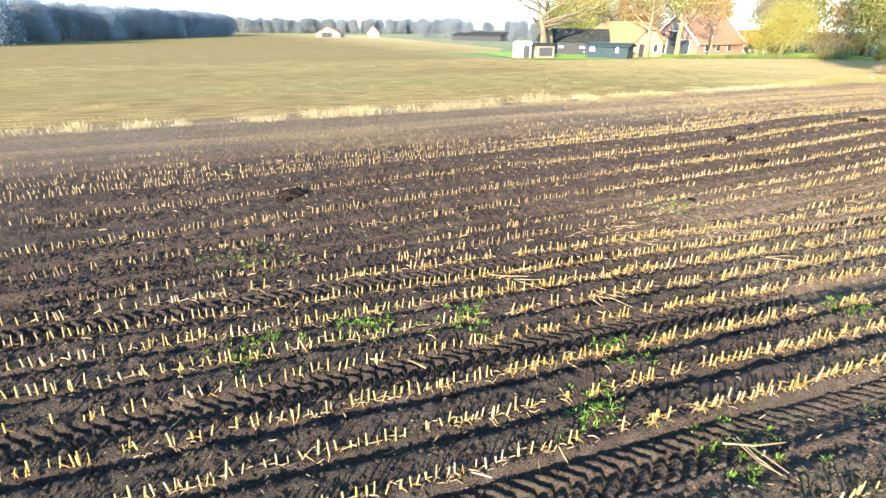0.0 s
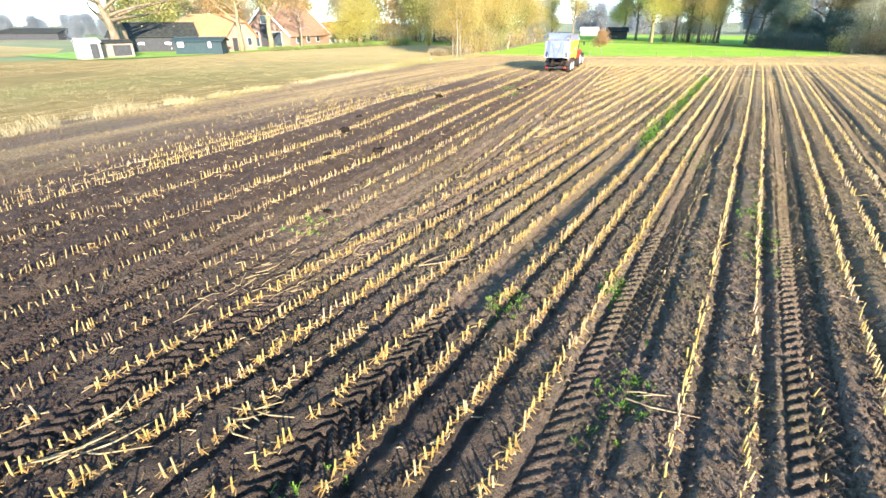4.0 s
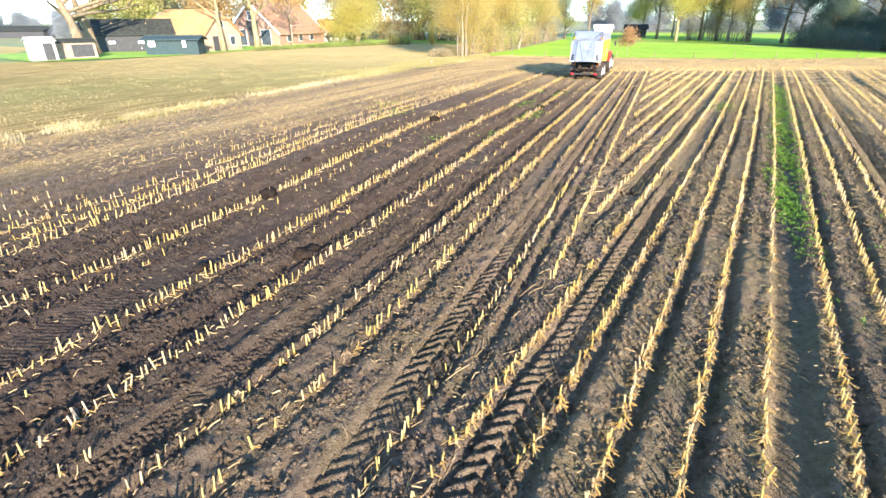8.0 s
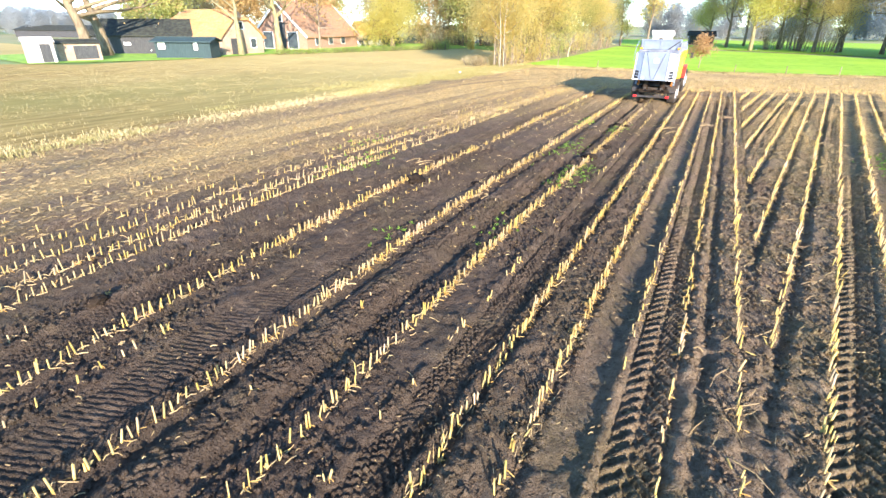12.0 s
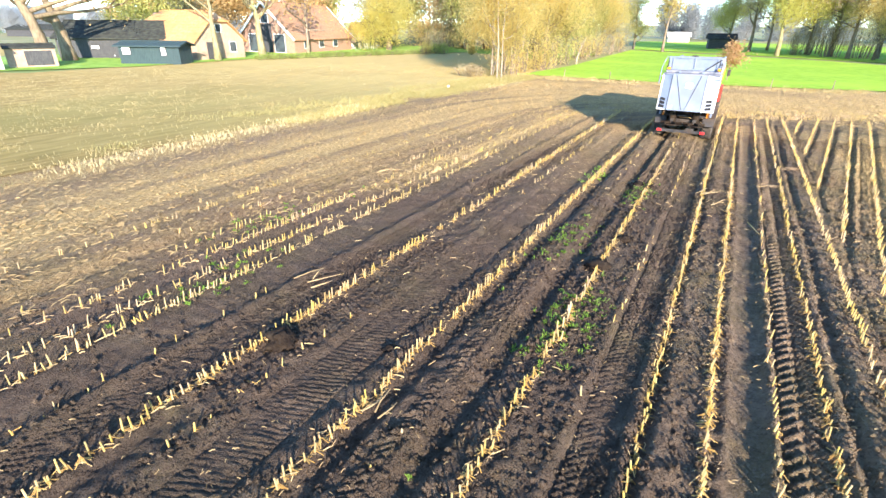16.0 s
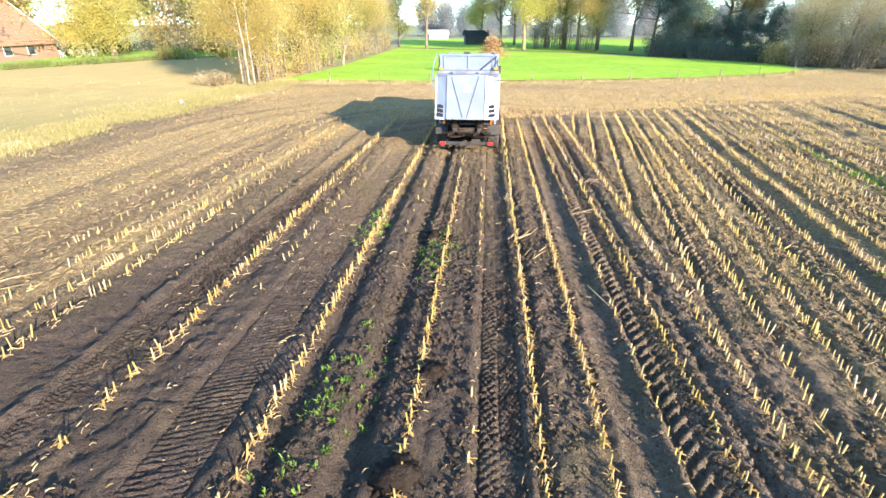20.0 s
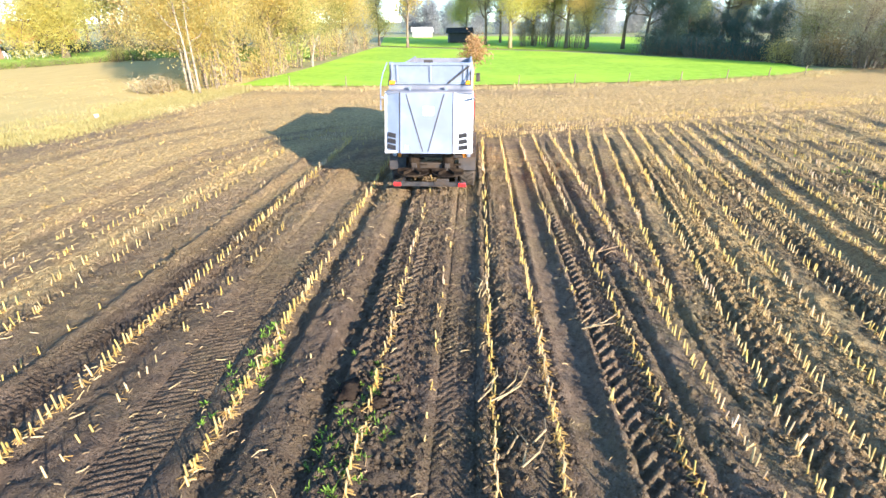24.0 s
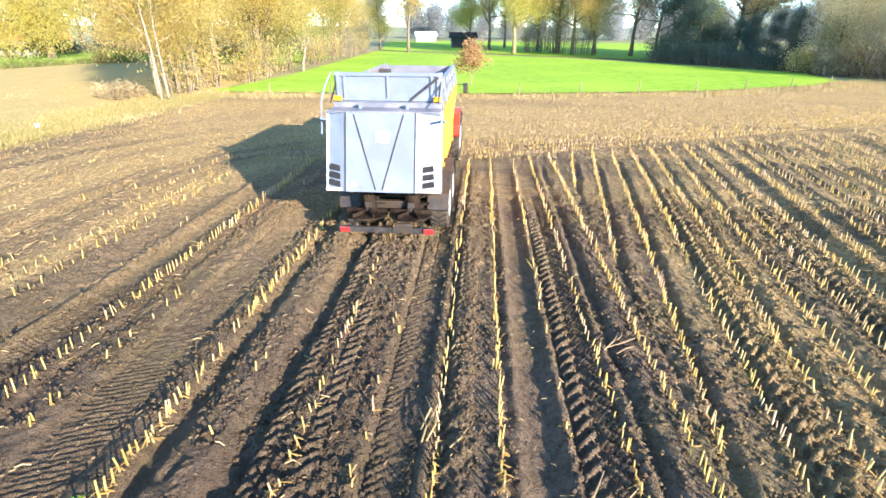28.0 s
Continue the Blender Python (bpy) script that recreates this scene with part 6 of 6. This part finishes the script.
xs = np.interp(ys, *EDGE) + tr.normal(0, 0.30, len(ys)) + 1.0 * (value_noise(ys * 0.35, ys * 0 + 5, 47) - 0.5)
tall = 0.35 + 0.9 * value_noise(ys * 0.8, xs * 0.8, 48)
tufts("dry_grass_strip", xs, ys, 0.04, 0.22, 16, DRYGRASS, "low bleached grass along the field's edge", "grass", 25, 0.40, 0.011, tall)
xs = tr.uniform(-27, 26, 420)
ys = np.interp(xs, [-27, -14, -5, 8, 18, 26], [69.6, 70.2, 71.6, 75, 80, 86]) + tr.normal(-0.3, 0.9, len(xs))
tufts("dry_grass_strip", xs, ys, 0.06, 0.30, 22, FIELDSTRAW, "bleached grass along the meadow's near edge", "grass", 19, 0.35, 0.012)
xs, ys = tr.uniform(-27.5, -24.4, 420), tr.uniform(-40, 70, 420)
xs = xs - 0.03 * np.clip(ys - 10, 0, 60)
tufts("dry_grass_strip", xs, ys, 0.02, 0.08, 14, FIELDSTRAW, "short dry grass between the soil and the harvested field", "grass", 23, 0.45, 0.011)
ys = tr.uniform(14, 70, 4200)
xs = np.interp(ys, *EDGE) + 0.35 - np.abs(tr.normal(0, 1.9, 4200))
ok = value_noise(xs * 0.4, ys * 0.16, 44) > 0.15 + 0.5 * np.clip((44 - ys) / 16, 0, 1)
tufts("edge_grass", xs[ok], ys[ok], 0.04, 0.17, 20, EDGEGRASS, "yellow-green grass beside the dry strip", "grass", 24, 0.40, 0.011)
# tan tussocks over the harvested field
xs, ys = tr.uniform(-72, -27, 9000), tr.uniform(-34, 90, 9000)
xs = np.round(xs / 0.75) * 0.75 + 0.02 * ys + tr.normal(0, 0.05, len(xs))
ok = (ys < 62 + (xs + 64) * 0.75) & ((xs > -64) | (ys < 40)) & (value_noise(xs * 0.12, ys * 0.08, 45) + 0.5 * value_noise(xs * 0.9, ys * 0.25, 46) > 0.62)
tufts("field_stubble_tufts", xs[ok], ys[ok], 0.03, 0.11, 13, FIELDSTRAW, "short pale stubble in rows on the harvested field", "stubble", 20, 0.30, 0.008)


def weeds(cx, cy, rx, ry, n, seed):
    r = np.random.default_rng(seed)
    m = max(4, n // 6)
    px, py = np.repeat(cx + r.normal(0, rx, m), 13), np.repeat(cy + r.normal(0, ry, m), 13)
    k = len(px)
    a, up, l, w = r.uniform(0, 6.28, k), r.uniform(0.2, 1.2, k), r.uniform(0.04, 0.11, k), r.uniform(0.005, 0.012, k)
    x, y = px + r.normal(0, 0.02, k), py + r.normal(0, 0.02, k)
    z = height(px, py) - 0.01
    c, s = np.cos(a) * np.cos(up), np.sin(a) * np.cos(up)
    tip = z + np.sin(up) * l
    v = np.stack([np.stack([x, y, z], -1), np.stack([x + c * l * 0.55 - np.sin(a) * w, y + s * l * 0.55 + np.cos(a) * w, z + (tip - z) * 0.75], -1), np.stack([x + c * l, y + s * l, tip], -1), np.stack([x + c * l * 0.55 + np.sin(a) * w, y + s * l * 0.55 - np.cos(a) * w, z + (tip - z) * 0.75], -1)], 1).reshape(-1, 3)
    o = (np.arange(k) * 4)[:, None, None]
    f = np.array([[0, 1, 2], [0, 2, 3]])[None] + o
    return tagged(arrays("weed_patch", v, f.reshape(-1, 3), WEED), "low green weeds between the maize rows", "weeds", "green weed patches", "stuff")


NEAR_WEEDS = [(1.58, 4.8, 0.12, 0.25, 160), (-0.1, 3.4, 0.12, 0.22, 140), (0.1, -2.4, 0.16, 0.25, 180), (-0.8, -1.2, 0.16, 0.25, 160), (-2.5, -3.1, 0.2, 0.3, 180), (-3.0, -4.5, 0.2, 0.3, 160), (-3.1, -6.3, 0.22, 0.3, 160), (-6.5, -6.0, 0.35, 0.4, 180), (1.3, -1.3, 0.2, 0.3, 180), (2.0, 2.0, 0.18, 0.3, 140), (4.2, 9.5, 0.2, 1.2, 220), (3.0, 16.0, 0.2, 1.2, 220), (-5.5, 5.2, 0.2, 0.35, 80)]
ROW_WEEDS = [(-8.1, 29.5, 0.22, 0.7, 380), (-8.4, 24.0, 0.3, 0.5, 50), (-10.0, 22.8, 0.25, 0.4, 40), (-9.3, 33.0, 0.2, 0.8, 220), (-8.5, 37.8, 0.18, 0.7, 220), (-10.2, 39.0, 0.15, 0.5, 140), (-16.2, 30.0, 0.3, 0.8, 160), (-14.6, 27.0, 0.3, 0.6, 160), (0.5, 36.0, 0.3, 1.0, 260)]
for k, (a, b, c, d, n) in enumerate(NEAR_WEEDS + ROW_WEEDS):
    weeds(a, b, c * 1.15, d * 1.15, int(n * 1.5), 200 + k)
# a green strip between two rows of the right block
for k in range(6):
    y = 20.0 + 5.0 * k
    weeds(float(right_x(0.37, y)), y, 0.17 + 0.01 * k, 1.7 + 0.1 * k, 1800 - 130 * k, 230 + k)


def stalk_bundle(x, y, rz, n, ln, seed):
    """Long broken maize stalks lying over one another."""
    r = np.random.default_rng(seed)
    ob = thing("broken_stalks", "long broken maize stalks lying across the rows", "straw", x, y, 0, rz, "fallen maize stalks")
    for k in range(n):
        a, l = r.normal(0, 0.45), ln * r.uniform(0.5, 1.0)
        px, py = r.normal(0, 0.12), r.normal(0, 0.12)
        bm = bmesh.new()
        m = r.uniform(0.3, 0.6)
        tube(bm, [(px, py, 0.05), (px + math.cos(a) * l * m, py + math.sin(a) * l * m, 0.10 + 0.05 * k / n), (px + math.cos(a + 0.35) * l, py + math.sin(a + 0.35) * l, 0.05)], [0.012, 0.011, 0.006], 5)
        part("stalk", bm, STRAW, ob)
    return ob


for k, (x, y, rz, n, ln) in enumerate([(-2.1, 4.2, 40, 4, 1.3), (-2.2, -0.3, 10, 7, 0.9), (-3.7, -1.7, 30, 6, 1.1), (1.3, -1.2, 5, 4, 1.1), (2.0, 1.9, 8, 3, 0.9), (-3.5, 18.2, 60, 4, 0.8), (-12.9, 28.0, 75, 4, 0.7), (-16.6, 34.8, 60, 3, 0.9), (-6.9, 38.4, 20, 5, 0.9), (-7.0, 41.0, 80, 5, 0.7), (-5.6, 40.2, 10, 3, 0.8), (-4.6, 43.0, 30, 4, 0.7), (-6.6, 37.3, 60, 4, 0.8), (-9.6, 26.0, 70, 4, 0.6)]):
    stalk_bundle(x, y, rz, n, ln, 300 + k)


def clod(x, y, r0, seed):
    r = np.random.default_rng(seed)
    ob = thing("manure_clod", "dark lump on the stubble for wet manure and furrow shade", "clod", x, y, 0, r.uniform(0, 360), "scattered manure clods")
    bm = bmesh.new()
    bmesh.ops.create_icosphere(bm, subdivisions=3, radius=r0)
    for v in bm.verts:
        k = 0.8 + 0.4 * noise.noise(v.co * (2.2 / r0) + Vector((seed, 0, 0))) + 0.25 * noise.noise(v.co * (6 / r0)) + 0.12 * noise.noise(v.co * (14 / r0))
        v.co = Vector((v.co.x * k * 1.3, v.co.y * k, max(v.co.z * k * 0.6, -0.3 * r0)))
    bmesh.ops.translate(bm, verts=bm.verts, vec=(0, 0, 0.1 * r0 + float(height(np.array(x), np.array(y)))))
    part("lump", bm, MANURE, ob, smooth=True)
    return ob


# the lump at (-8.75, 38.4) stands in for a smear of furrow shade
for k, (x, y, r0) in enumerate([(-10.7, -4.55, 0.36), (-10.3, -4.8, 0.18), (-9.2, 11.0, 0.16), (-7.94, 12.48, 0.30), (-11.1, 14.8, 0.26), (-11.8, 26.4, 0.30), (-10.2, 27.2, 0.14), (-8.24, 31.85, 0.26), (-8.1, 33.6, 0.18), (-12.4, 18.0, 0.16), (-5.6, 6.0, 0.12), (-14, 21, 0.16), (-8.75, 38.4, 0.2), (-8.35, 38.2, 0.13)]):
    clod(x, y, r0, 400 + k)


def fence_posts():
    """Low posts along the meadow's near edge."""
    for k in range(11):
        x = -22 + 4.2 * k
        y = float(np.interp(x, [-27, -14, -5, 8, 18, 26], [70.0, 70.6, 72.0, 75.4, 80.4, 86]))
        ob = thing("fence_post", "short grey wooden fence post in the dry grass", "post", x, y, 0, 0, "fence posts along the meadow")
        bm = bmesh.new()
        tube(bm, [(0, 0, -0.2), (0.01, 0, 0.4), (0.02, 0.01, 0.8)], [0.045, 0.04, 0.035], 7)
        part("post", bm, BARK, ob)


fence_posts()
ob = thing("white_marker", "small white plastic tub standing in the grass strip", "tub", -26.9, 57.0)
bm = bmesh.new()
tube(bm, [(0, 0, 0), (0, 0, 0.08), (0, 0, 0.24)], [0.09, 0.10, 0.105], 16)
part("tub", bm, WHITEWALL, ob)


# ---- the stalks of the rows passed most closely, one by one ----
stalk_shapes = []
for k in range(8):
    r = np.random.default_rng(600 + k)
    bm = bmesh.new()
    hh = 0.11 + 0.016 * k
    lx, ly = r.normal(0, 0.012), r.normal(0.008, 0.016)
    tube(bm, [(0, 0, -0.03), (lx * 0.4, ly * 0.4, hh * 0.5), (lx, ly, hh)], [0.015, 0.012, 0.011], 6)
    stem = len(bm.faces)
    for j in range(5):
        a, l = r.uniform(0, 6.28), r.uniform(0.05, 0.13)
        c, sn = math.cos(a), math.sin(a)
        box(bm, (c * l * 0.5, sn * l * 0.5, 0.03 + 0.008 * j), (l, 0.012, 0.004), (0, r.uniform(8, 38), math.degrees(a)))
    for j, fc in enumerate(bm.faces):
        fc.material_index = int(j >= stem)
    me = bpy.data.meshes.new("stalk")
    bm.to_mesh(me)
    bm.free()
    me.materials.append(STUBBLE)
    me.materials.append(FOOT)
    stalk_shapes.append(me)
for x0, (xs, ys, hs) in singles:
    row = thing("maize_row", "row of pale yellow cut maize stalks on a low ridge", "stubble", 0, 0, 0, 0, "maize rows by the wheel lanes")
    zs = height(xs, ys)
    for x, y, z, hh in list(zip(xs, ys, zs, hs))[:290]:
        st = new("stalk", stalk_shapes[int(min(7, max(0, (hh - 0.10) / 0.016)))])
        st.parent = row
        st.location = (x, y, z)
        st.rotation_euler = (0, 0, float(rng.uniform(0, 6.28)))
